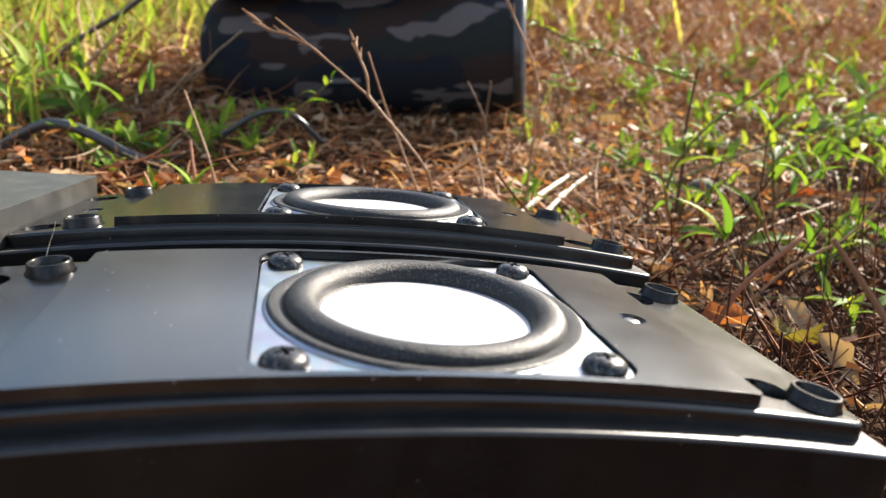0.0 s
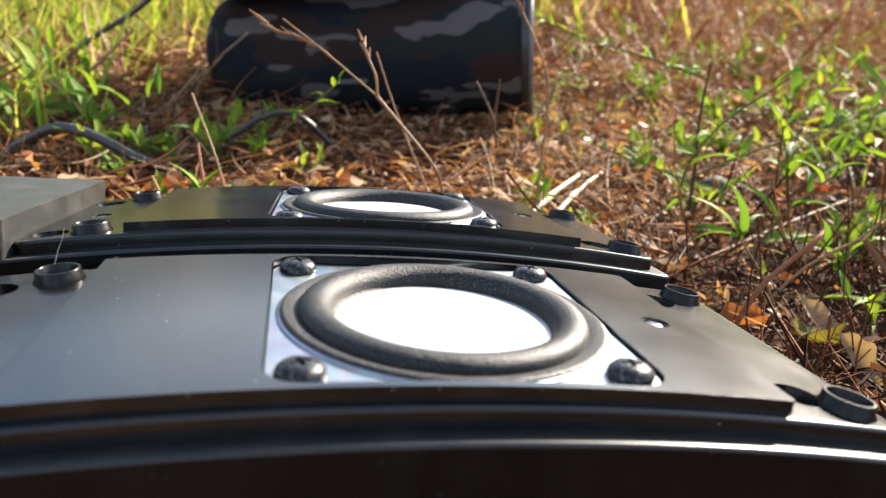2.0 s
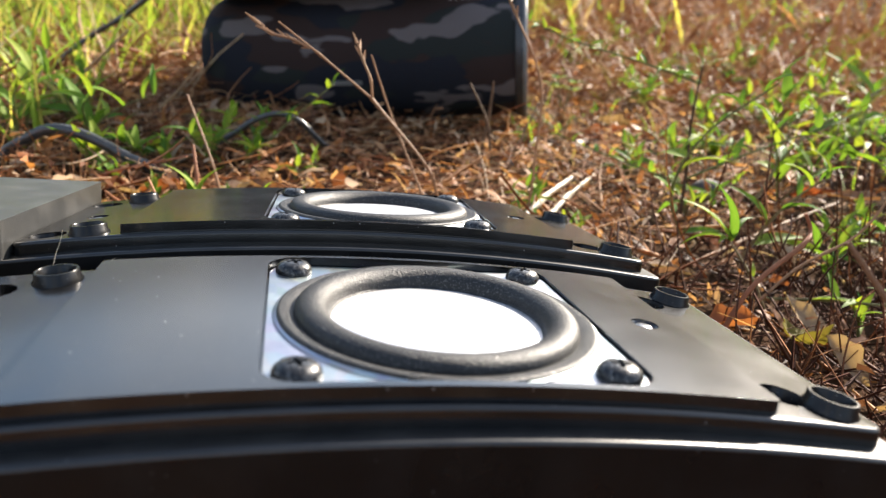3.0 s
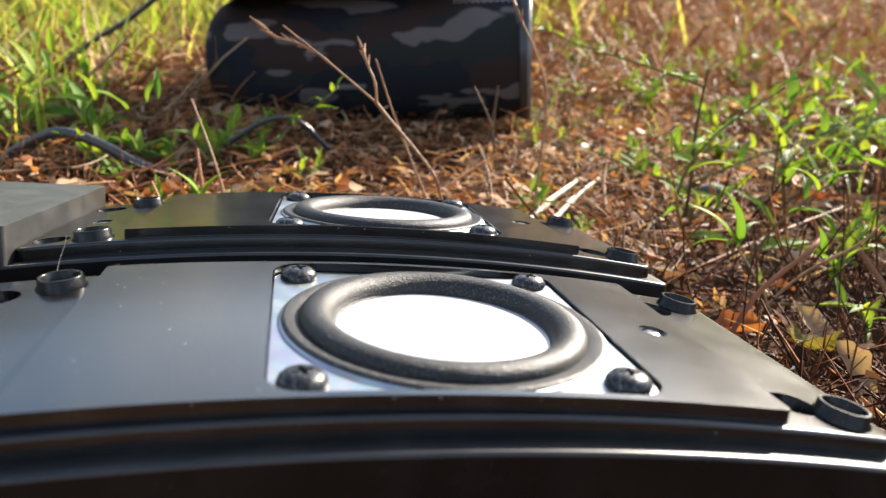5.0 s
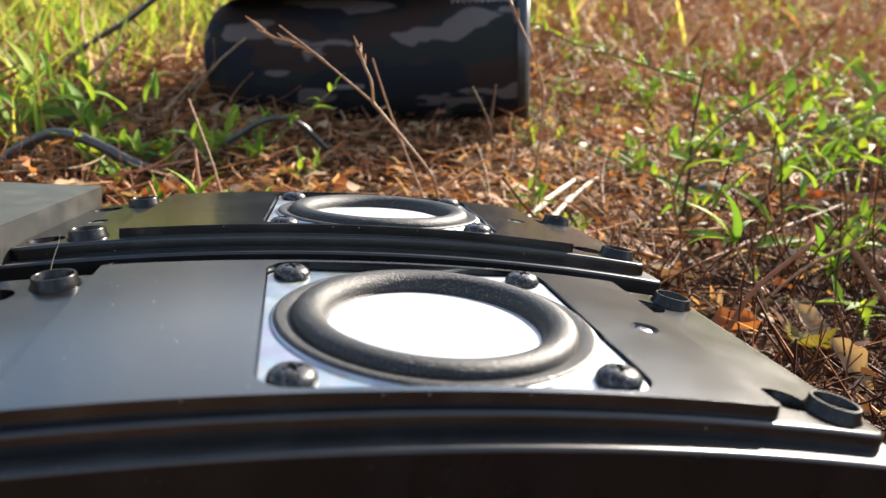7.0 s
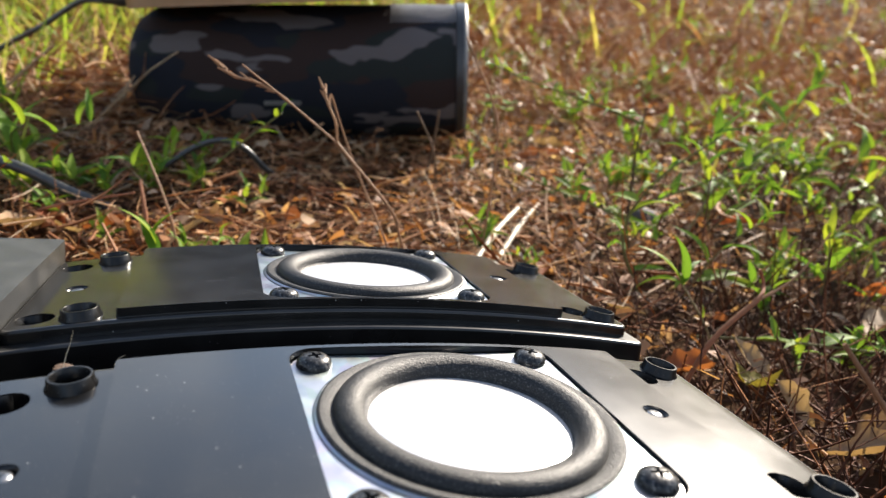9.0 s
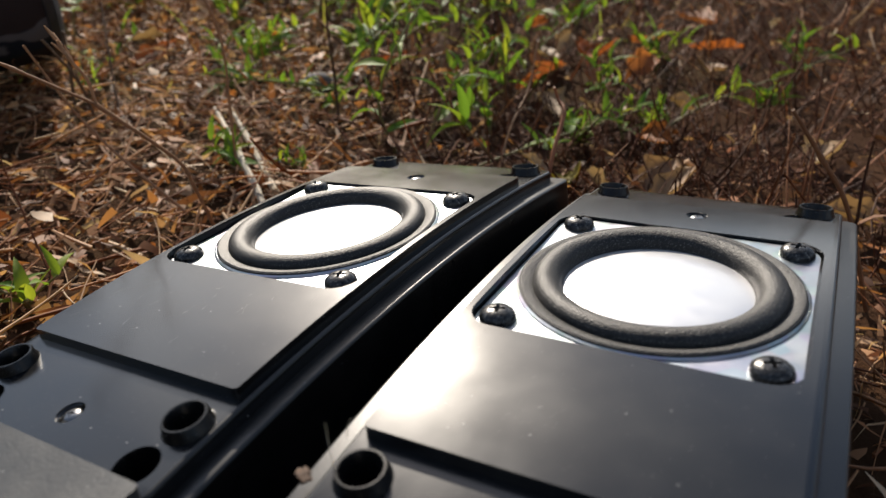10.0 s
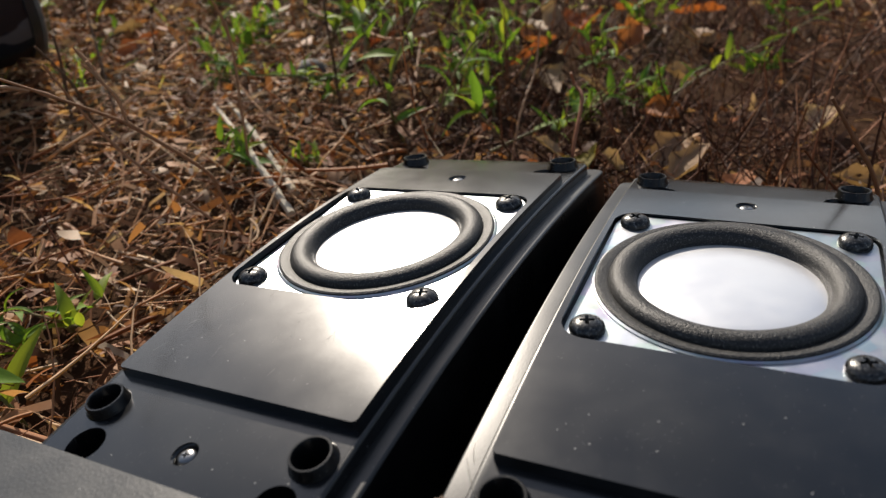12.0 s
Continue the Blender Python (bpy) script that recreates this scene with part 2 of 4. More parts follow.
dot_steel = simple("grille_steel", (0.45, 0.46, 0.46), (0.6, 0.6, 0.6), 0.35, 0.7)
stone_dark = simple("stone_dark", (0.03, 0.028, 0.026), (0.08, 0.07, 0.06), 0.8, 0.0, 150, 0.6)
scuff_white = simple("scuff_white", (0.45, 0.47, 0.45), (0.62, 0.63, 0.60), 0.7, 0.0, 400, 0.4)

# ---- mesh helpers ----


def mesh_of(bm, name, material, sharp=35.0):
    me = bpy.data.meshes.new(name)
    bm.to_mesh(me)
    bm.free()
    me.materials.append(material)
    me.shade_smooth()
    me.set_sharp_from_angle(angle=radians(sharp))
    return me


def part(name, bm, material, parent, label="", sharp=35.0, at=None):
    """One mesh object under a thing or a part; bm may be a bmesh or a shared mesh."""
    me = mesh_of(bm, name, material, sharp) if isinstance(bm, bmesh.types.BMesh) else bm
    ob = new(name, me)
    ob.parent = parent
    if at is not None:
        ob.matrix_basis = at
    if label:
        ob["label"] = label
    return ob


def thing(name, m, label, category, group="", kind=""):
    ob = new(name)
    ob.empty_display_size = 0.02
    ob.matrix_basis = m
    return tagged(ob, label, category, group, kind)


def bevelled(ob, width, segments=3, angle=40.0):
    mod = ob.modifiers.new("bevel", "BEVEL")
    mod.width, mod.segments, mod.limit_method, mod.angle_limit = width, segments, "ANGLE", radians(angle)
    mod.harden_normals = True
    if "bevel_weight_edge" in ob.data.attributes:
        mod.limit_method = "WEIGHT"
    return ob


def rounded(x0, x1, y0, y1, r, n=8):
    pts = []
    for cx, cy, a in ((x1 - r, y1 - r, 0), (x0 + r, y1 - r, 90), (x0 + r, y0 + r, 180), (x1 - r, y0 + r, 270)):
        for i in range(n + 1):
            t = radians(a + 90 * i / n)
            pts.append((cx + r * math.cos(t), cy + r * math.sin(t)))
    return pts


def ring(cx, cy, r, n=40):
    return [(cx + r * math.cos(2 * math.pi * i / n), cy + r * math.sin(2 * math.pi * i / n)) for i in range(n)]


ARC, CREST = 0.620, -0.0075  # radius of the bowed fronts, and where they are highest


def bow(x):
    return (CREST * CREST - (x - CREST) ** 2) / (2 * ARC)


def slab(outline, holes, z0, z1, bent=True, flat_bottom=False, step=0.004, round_top=None):
    """A plate with holes right through it, cut across so that it can follow the bow. round_top: how far the
    rims of its holes are rounded, set against the outer edge, which is rounded fully; nothing else is then."""
    bm = bmesh.new()
    edges = []
    for loop in (outline, *holes):
        vs = [bm.verts.new((x, y, z0)) for x, y in loop]
        edges += [bm.edges.new((vs[i], vs[(i + 1) % len(vs)])) for i in range(len(vs))]
    bmesh.ops.triangle_fill(bm, edges=edges, use_beauty=True, use_dissolve=False)
    bmesh.ops.recalc_face_normals(bm, faces=bm.faces[:])
    got = bmesh.ops.extrude_face_region(bm, geom=bm.faces[:])
    up = [v for v in got["geom"] if isinstance(v, bmesh.types.BMVert)]
    for v in up:
        v.co.z = z1
    rims = [(sum(p[0] for p in h) / len(h), sum(p[1] for p in h) / len(h), max(p[0] for p in h) - min(p[0] for p in h), max(p[1] for p in h) - min(p[1] for p in h)) for h in holes]
    if bent:
        xs = [v.co.x for v in bm.verts]
        x = min(xs) + step
        while x < max(xs) - step * 0.5:
            bmesh.ops.bisect_plane(bm, geom=bm.verts[:] + bm.edges[:] + bm.faces[:], plane_co=(x, 0, 0), plane_no=(1, 0, 0), dist=1e-6)
            x += step
        for v in bm.verts:
            if not (flat_bottom and abs(v.co.z - z0) < 1e-6):
                v.co.z += bow(v.co.x)
    bmesh.ops.recalc_face_normals(bm, faces=bm.faces[:])
    if round_top is not None:
        weight = bm.edges.layers.float.new("bevel_weight_edge")
        for e in bm.edges:
            if len(e.link_faces) == 2 and e.calc_face_angle() > 0.7 and all(v.co.z - (bow(v.co.x) if bent else 0) > z1 - 1e-5 for v in e.verts):
                c = (e.verts[0].co + e.verts[1].co) / 2
                inner = any(abs(c.x - hx) < w / 2 + 1e-4 and abs(c.y - hy) < d / 2 + 1e-4 for hx, hy, w, d in rims)
                e[weight] = round_top if inner else 1.0
    return bm


def lipped(outline, holes, z0, z1, lip, flat_bottom=False, step=0.004, turns=5, worn_top=False):
    """A bowed plate with holes whose outer top edge is a rounded lip; the lip, or all the top, takes the second material."""
    bm = bmesh.new()
    n = len(outline)
    away = []
    for i in range(n):
        ax, ay = outline[i - 1]
        bx, by = outline[(i + 1) % n]
        d = Vector((by - ay, ax - bx)).normalized()
        away.append(d)
    rows = [[bm.verts.new((x, y, z0)) for x, y in outline]]
    for k in range(turns + 1):
        a = math.pi / 2 * k / turns
        d = lip * (1 - math.cos(a))
        rows.append([bm.verts.new((x - w.x * d, y - w.y * d, z1 - lip + lip * math.sin(a))) for (x, y), w in zip(outline, away)])
    for k, (low, high) in enumerate(zip(rows, rows[1:])):
        for i in range(n):
            f = bm.faces.new((low[i], low[(i + 1) % n], high[(i + 1) % n], high[i]))
            f.material_index = 1 if k else 0
    caps = [[bm.edges.get((r[i], r[(i + 1) % n])) for i in range(n)] for r in (rows[0], rows[-1])]
    for loop in holes:
        m = len(loop)
        low, high = ([bm.verts.new((x, y, z)) for x, y in loop] for z in (z0, z1))
        for i in range(m):
            bm.faces.new((low[i], high[i], high[(i + 1) % m], low[(i + 1) % m]))
        for cap, r in zip(caps, (low, high)):
            cap += [bm.edges.get((r[i], r[(i + 1) % m])) for i in range(m)]
    for cap, worn in zip(caps, (0, int(worn_top))):
        got = bmesh.ops.triangle_fill(bm, edges=cap, use_beauty=True, use_dissolve=False)
        for f in got["geom"]:
            if isinstance(f, bmesh.types.BMFace):
                f.material_index = worn
    x, stop = min(p[0] for p in outline) + step, max(p[0] for p in outline) - step * 0.5
    while x < stop:
        bmesh.ops.bisect_plane(bm, geom=bm.verts[:] + bm.edges[:] + bm.faces[:], plane_co=(x, 0, 0), plane_no=(1, 0, 0), dist=1e-6)
        x += step
    for v in bm.verts:
        if not (flat_bottom and abs(v.co.z - z0) < 1e-6):
            v.co.z += bow(v.co.x)
    bmesh.ops.recalc_face_normals(bm, faces=bm.faces[:])
    return bm


def lathe(profile, n=72, axis="Z"):
    """Turns a profile of (radius, height) round an axis; radius 0 closes it."""
    bm = bmesh.new()
    rows = []
    for r, h in profile:
        if r < 1e-7:
            rows.append([bm.verts.new((0, 0, h))])
        else:
            rows.append([bm.verts.new((r * math.cos(2 * math.pi * i / n), r * math.sin(2 * math.pi * i / n), h)) for i in range(n)])
    for a, b in zip(rows, rows[1:]):
        for i in range(n):
            j = (i + 1) % n
            if len(a) == 1 and len(b) > 1:
                bm.faces.new((a[0], b[i], b[j]))
            elif len(b) == 1 and len(a) > 1:
                bm.faces.new((a[i], b[0], a[j]))
            elif len(a) > 1:
                bm.faces.new((a[i], b[i], b[j], a[j]))
    bmesh.ops.recalc_face_normals(bm, faces=bm.faces[:])
    if axis == "X":
        bmesh.ops.rotate(bm, verts=bm.verts[:], cent=(0, 0, 0), matrix=Matrix.Rotation(radians(90), 3, "Y"))
    return bm


def smooth_line(pts, per=6):
    """Catmull-Rom points through pts."""
    p = [Vector(q) for q in pts]
    p = [2 * p[0] - p[1], *p, 2 * p[-1] - p[-2]]
    out = []
    for i in range(1, len(p) - 2):
        for j in range(per):
            t = j / per
            a, b, c, d = p[i - 1 : i + 3]
            out.append(0.5 * (2 * b + (c - a) * t + (2 * a - 5 * b + 4 * c - d) * t * t + (3 * b - a - 3 * c + d) * t ** 3))
    return [*out, p[-2]]


def tube(pts, r0, r1=None, n=8, knots=()):
    """A round stem along pts, from radius r0 to r1; knots are (fraction, swelling)."""
    r1 = r0 if r1 is None else r1
    bm = bmesh.new()
    rows = []
    side = None
    for i, q in enumerate(pts):
        d = (pts[min(i + 1, len(pts) - 1)] - pts[max(i - 1, 0)]).normalized()
        if side is None:
            side = d.orthogonal()
        side = (side - d * side.dot(d)).normalized()
        other = d.cross(side)
        f = i / max(1, len(pts) - 1)
        r = r0 + (r1 - r0) * f
        for at, swell in knots:
            r *= 1 + swell * math.exp(-(((f - at) / 0.025) ** 2))
        rows.append([bm.verts.new(q + r * (math.cos(2 * math.pi * j / n) * side + math.sin(2 * math.pi * j / n) * other)) for j in range(n)])
    for a, b in zip(rows, rows[1:]):
        for j in range(n):
            bm.faces.new((a[j], a[(j + 1) % n], b[(j + 1) % n], b[j]))
    bm.faces.new(rows[0][::-1])
    bm.faces.new(rows[-1])
    bmesh.ops.recalc_face_normals(bm, faces=bm.faces[:])
    return bm


def cut(bm, cutter):
    """bm less cutter, both bmeshes, through a boolean that is worked out at once."""
    a, b = bpy.data.meshes.new("a"), bpy.data.meshes.new("b")
    bm.to_mesh(a), cutter.to_mesh(b)
    bm.free(), cutter.free()
    oa, ob = new("a", a), new("b", b)
    mod = oa.modifiers.new("cut", "BOOLEAN")
    mod.operation, mod.object, mod.solver = "DIFFERENCE", ob, "EXACT"
    mod.use_self = True
    bpy.context.view_layer.update()
    got = bpy.data.meshes.new_from_object(oa.evaluated_get(bpy.context.evaluated_depsgraph_get()))
    for o in (oa, ob):
        bpy.data.objects.remove(o)
    out = bmesh.new()
    out.from_mesh(got)
    for me in (a, b, got):
        bpy.data.meshes.remove(me)
    return out


# ---- ground ----


def ground_z(x, y):
    rise = max(0.0, y - 0.3)
    # last term: added bank, out of view, hiding bright low sky from the panels
    hill = 0.0434 * rise + 0.07 * max(0.0, min(rise, 12.0) - 0.6) + 0.24 * max(0.0, min(math.hypot(x, y), 16.0) - 6.0)
    side, dip = max(-1.0, min(1.0, x)), max(0.0, min(1.0, (y - 0.18) / 0.14))
    return -0.006 - 0.05 * side + hill - dip * (0.0048 - 0.0154 * side)


def bumpy_z(x, y):
    lump = noise.noise(Vector((x * 9, y * 9, 0.3))) * 0.004 + noise.noise(Vector((x * 40, y * 40, 4.3))) * 0.0016
    return ground_z(x, y) - 0.002 + lump


def build_ground():
    n = 200
    span = [math.sinh((i / n * 2 - 1) * 8.2) * 0.12 for i in range(n + 1)]
    verts = [(x + 0.05, y + 0.3, bumpy_z(x + 0.05, y + 0.3)) for y in span for x in span]
    faces = [(r * (n + 1) + c, r * (n + 1) + c + 1, (r + 1) * (n + 1) + c + 1, (r + 1) * (n + 1) + c) for r in range(n) for c in range(n)]
    me = bpy.data.meshes.new("ground")
    me.from_pydata(verts, [], faces)
    me.materials.append(soil_mat)
    me.shade_smooth()
    tagged(new("ground", me), "dark brown soil under dry grass litter", "ground", kind="structure")


build_ground()

# ---- the two opened loudspeakers ----


def frame_at(centre, x_axis, z_axis):
    x, z = Vector(x_axis).normalized(), Vector(z_axis)
    y = z.cross(x).normalized()
    z = x.cross(y)
    m = Matrix((x, y, z)).transposed().to_4x4()
    m.translation = centre
    return m


NEAR = frame_at((0.0034, 0.1373, 0.0499), (0.9827, 0.1723, -0.0680), (0.0514, 0.0994, 0.9937))
FAR = frame_at((-0.0139, 0.2290, 0.0427), (0.9916, 0.1225, -0.0404), (0.0210, 0.1556, 0.9876))

PANEL_TOP, STEP_TOP, RIM_TOP, BOTTOM = 0.0008, -0.0018, -0.0053, -0.053
PEGS = [(0.0696, 0.0299), (0.0696, -0.0296), (0.0, 0.0297), (0.0, -0.0303)]
HOLES = [(0.0602, 0.0250), (0.0622, -0.0258), (-0.0888, 0.0252), (-0.0890, -0.0285)]
DISHES = [(0.0460, -0.0007), (-0.0842, -0.0012)]
PLATE_TOP = -0.0013


def screw_mesh(name, r, h, material):
    head = lathe([(0, -0.0015), (r * 0.96, -0.0015), (r, 0.0), (r, h * 0.22), (r * 0.93, h * 0.55), (r * 0.74, h * 0.82), (r * 0.42, h * 0.97), (0, h)], 32)
    cross = bmesh.new()
    arm, wide = r * 0.52, r * 0.13
    for a, b in ((arm, wide), (wide, arm)):
        got = bmesh.ops.create_cube(cross, size=1.0)["verts"]
        for v in got:
            taper = 1.0 if v.co.z > 0 else 0.5
            v.co = Vector((v.co.x * 2 * a * taper + (0.00002 if a > b else 0), v.co.y * 2 * b * taper, h * 0.35 + (v.co.z + 0.5) * h))
    return mesh_of(cut(head, cross), name, material, 40)


def peg_mesh():
    r, w, h = 0.0046, 0.0008, 0.0025
    prof = [(r + 0.0006, -0.001), (r + 0.0006, 0.0002), (r + 0.0001, 0.0009), (r, h - 0.0003), (r - 0.0002, h), (r - w + 0.0002, h), (r - w, h - 0.0003), (r - w - 0.0002, -0.011), (0, -0.011)]
    return mesh_of(lathe(prof, 40), "peg", peg_black, 50)


SCREW = screw_mesh("screw", 0.0041, 0.0027, black_screw)
dull_steel = simple("dull_steel", (0.16, 0.16, 0.165), (0.3, 0.3, 0.3), 0.3, 0.9, 400)
SMALL_SCREW = screw_mesh("panel_screw", 0.0021, 0.0012, dull_steel)
PEG = peg_mesh()


def well_mesh():
    prof = [(0.0048, 0.0), (0.0046, -0.0003), (0.0045, -0.009), (0, -0.009)]
    return mesh_of(lathe(prof, 36), "hole_wall", peg_black, 50)


WELL = well_mesh()


def dish_mesh():
    prof = [(0.0031, -0.0003), (0.0029, -0.0004), (0.0025, -0.0010), (0.0023, -0.0017), (0, -0.0017)]
    return mesh_of(lathe(prof, 36), "screw_dish", panel_black, 60)


DISH = dish_mesh()


def on_bow(x, y, z):
    """The pose of something that stands on the bowed front at x, y."""
    return Matrix.Translation((x, y, z + bow(x))) @ Matrix.Rotation(math.atan((x - CREST) / ARC), 4, "Y")


def build_driver(parent):
    half = 0.0328
    plate = slab(rounded(-half, half, -half, half, 0.0062), [ring(0, 0, 0.0298, 72)], PLATE_TOP - 0.0012, PLATE_TOP, False)
    plate_ob = part("driver_frame", plate, zinc_plate, parent, "bright zinc-plated steel driver frame")
    bevelled(plate_ob, 0.0003, 2)
    P = PLATE_TOP
    aside = pose(0.0007, 0, 0)  # the basket sits a little off the middle of its screws
    part("frame_bead", lathe([(0.0325, P - 0.0002), (0.0323, P + 0.0003), (0.0318, P + 0.0006), (0.0312, P + 0.0004), (0.0302, P - 0.0006), (0.0298, P - 0.0012)], 96), zinc_plate, plate_ob, at=aside)
    prof = [(0.0318, P + 0.0002), (0.0316, P + 0.0009), (0.0311, P + 0.0012), (0.0300, P + 0.0011), (0.0290, P + 0.0008), (0.0286, P + 0.0007)]
    mid, wide, tall = 0.0250, 0.0034, 0.0030
    for i in range(15):
        a = math.pi * i / 14
        prof.append((mid + wide * math.cos(a), P + 0.0006 - 0.0012 * i / 14 + tall * math.sin(a)))
    prof += [(0.0214, P - 0.0008), (0.0210, P - 0.0014)]
    part("surround", lathe(prof, 96), surround_rubber, parent, "matt black rubber roll surround", at=aside)
    cone = [(0.0218, P - 0.0011), (0.0205, P - 0.0008), (0.0170, P - 0.0004), (0.0120, P - 0.0001), (0.0060, P + 0.0001), (0, P + 0.0002)]
    part("cone", lathe(cone, 96), cone_silver, parent, "smooth silvery white cone", at=aside)
    for i, (sx, sy) in enumerate(((-1, 1), (1, 1), (1, -1), (-1, -1))):
        part("screw", SCREW, black_screw, plate_ob, "" if i else "black cross-head screw", at=pose(sx * 0.0274, sy * 0.0275, PLATE_TOP, 0, 0, 17 + 31 * i))


def build_speaker(m, label, left):
    sp = thing("loudspeaker", m, label, "loudspeaker", "opened loudspeakers")
    cab = part("cabinet", lipped(rounded(-0.170, 0.0805, -0.0412, 0.0425, 0.0035), [ring(x, y, 0.0047, 32) for x, y in HOLES] + [ring(x or left, y, 0.0038, 32) for x, y in PEGS], BOTTOM, RIM_TOP, 0.0008, True, worn_top=True), cabinet_black, sp)
    cab.data.materials.append(edge_black)
    step = part("stepped_panel", lipped(rounded(-0.0954, 0.0765, -0.0368, 0.0368, 0.0032), [ring(x, y, 0.0046) for x, y in HOLES] + [ring(x or left, y, 0.0037, 32) for x, y in PEGS] + [ring(0, 0, 0.0304, 72), ring(*DISHES[1], 0.0030, 24)], RIM_TOP - 0.0004, STEP_TOP, 0.0008), step_black, sp)
    step.data.materials.append(edge_black)
    for x, y in HOLES:
        part("hole_wall", WELL, peg_black, step, at=on_bow(x, y, STEP_TOP))
    pocket = rounded(-0.0332, 0.0332, -0.0333, 0.0333, 0.0064)
    front = part("front_panel", slab(rounded(-0.0693, 0.0546, -0.0350, 0.0348, 0.0012), [pocket, ring(*DISHES[0], 0.0030, 24)], STEP_TOP - 0.0003, PANEL_TOP, round_top=0.4), panel_black, sp, "raised glossy black front panel with dust")
    bevelled(front, 0.0008, 3)
    for x, y in PEGS:
        part("peg", PEG, peg_black, step, at=on_bow(x or left, y, STEP_TOP))
    for x, y, z in ((*DISHES[0], PANEL_TOP), (*DISHES[1], STEP_TOP)):
        dish = part("screw_dish", DISH, panel_black, sp, at=on_bow(x, y, z))
        part("panel_screw", SMALL_SCREW, black_screw, dish, at=pose(0, 0, -0.0014, 0, 0, 20))
    build_driver(sp)
    cover = part("end_cover", slab(rounded(-0.1705, -0.0955, -0.0412, 0.0429, 0.0015), [], -0.030, -0.0015, False), cover_grey, sp, "raised dull black end cover, finely grained")
    bevelled(cover, 0.0010, 3)
    return sp


near_speaker = build_speaker(NEAR, "opened black plastic loudspeaker lying face up on dry grass", -0.0774)
far_speaker = build_speaker(FAR, "dusty black plastic loudspeaker lying face up beside its twin", -0.0780)

# ---- the portable speaker, the tablet on it and the cables ----


def build_camo_speaker():
    m = frame_at((-0.0488, 0.6252, 0.0518), (0.988, -0.132, 0.086), (-0.084, 0.014, 0.996))
    sp = thing("portable_speaker", m, "camouflage fabric cylinder speaker lying on dry grass", "loudspeaker")
    R, L = 0.0520, 0.132
    prof = [(0.020, -L), (0.024, -L + 0.0008)]
    for i in range(9):
        a = radians(90 * i / 8)
        prof.append((R - 0.028 + 0.028 * math.sin(a), -L + 0.036 - 0.034 * math.cos(a)))
    prof += [(R, z) for z in (-0.09, -0.05, 0.0, 0.05, 0.09)] + [(R, L - 0.008), (R - 0.0008, L - 0.0065)]
    part("fabric_sleeve", lathe(prof, 80, "X"), camo_fabric, sp)
    part("end_ring", lathe([(R - 0.001, L - 0.008), (R + 0.0012, L - 0.0072), (R + 0.0018, L - 0.0045), (R + 0.0012, L - 0.001), (R - 0.002, L), (R - 0.005, L - 0.0012), (R - 0.006, L - 0.006)], 80, "X"), rubber_black, sp, "dark rubber end ring")
    part("rim_line", lathe([(R + 0.0006, L - 0.0022), (R + 0.0018, L - 0.0016), (R + 0.0020, L + 0.0002), (R + 0.0008, L + 0.0012), (R - 0.0016, L + 0.0010), (R - 0.0022, L - 0.0006)], 80, "X"), cap_grey, sp, "thin pale rim")
    part("end_membrane", lathe([(R - 0.0055, L - 0.006), (0.036, L - 0.010), (0.032, L - 0.007), (0.030, L - 0.008), (0.010, L - 0.0075), (0, L - 0.0075)], 64, "X"), rubber_black, sp, "black rubber bass membrane")
    part("end_membrane", lathe([(0.0205, -L + 0.0005), (0.019, -L + 0.004), (0.017, -L + 0.002), (0, -L + 0.002)], 64, "X"), rubber_black, sp)
    # bright perforated strip on top, near the ring
    strip = bmesh.new()
    for i in range(22):
        for j in range(15):
            x = 0.075 + i * 0.0023
            a = radians(96 - j * 3.2 + (i % 2) * 1.6)
            ny, nz = -math.cos(a), math.sin(a)
            made = bmesh.ops.create_cone(strip, cap_ends=True, segments=6, radius1=0.0008, radius2=0.0005, depth=0.0008)["verts"]
            turn = Vector((0, 0, 1)).rotation_difference(Vector((0, ny, nz))).to_matrix()
            for v in made:
                v.co = turn @ v.co + Vector((x, ny * (R + 0.0002), nz * (R + 0.0002)))
    part("grille_dots", strip, dot_steel, sp, "pale perforated grille strip")
    base = slab(rounded(-0.075, 0.075, -0.014, 0.014, 0.006), [], -R - 0.004, -R + 0.004, False)
    bevelled(part("foot_rail", base, rubber_black, sp), 0.002)
    badge = slab(rounded(-0.020, 0.008, -0.0018, 0.0018, 0.0008), [], 0, 0.0006, False)
    part("badge", badge, cap_grey, sp, "thin pale bar", at=pose(-0.002, -R * math.cos(radians(20)), -R * math.sin(radians(20)), 110, 0, 0))
    return sp


build_camo_speaker()


def build_tablet():
    m = frame_at((-0.0693, 0.6242, 0.1113), (0.990, -0.070, 0.120), (-0.118, 0.015, 0.993))
    tb = thing("tablet", m, "tablet in a tan case lying on the speaker, cable plugged in", "tablet")
    shell = slab(rounded(-0.099, 0.099, -0.062, 0.062, 0.010), [], -0.0065, 0.0050, False)
    bevelled(part("case", shell, tan_case, tb), 0.0035, 4)
    part("screen", slab(rounded(-0.093, 0.093, -0.056, 0.056, 0.006), [], 0.0049, 0.0056, False), glass_dark, tb, "black glass screen")
    key = slab(rounded(-0.011, 0.011, -0.0022, 0.0022, 0.001), [], 0, 0.0012, False)
    bevelled(part("side_key", key, key_silver, tb, "bright metal side key", at=pose(0.022, -0.0618, -0.0005, 90, 0, 0)), 0.0004, 2)
    plug = lathe([(0, 0.0), (0.0052, 0.0), (0.0058, 0.002), (0.0058, 0.016), (0.0040, 0.020), (0.0032, 0.028), (0.0022, 0.030), (0, 0.030)], 24, "X")
    part("cable_plug", plug, rubber_black, tb, "black moulded cable plug", at=pose(-0.099, -0.020, -0.0005, 0, 0, 180))
    return tb


build_tablet()


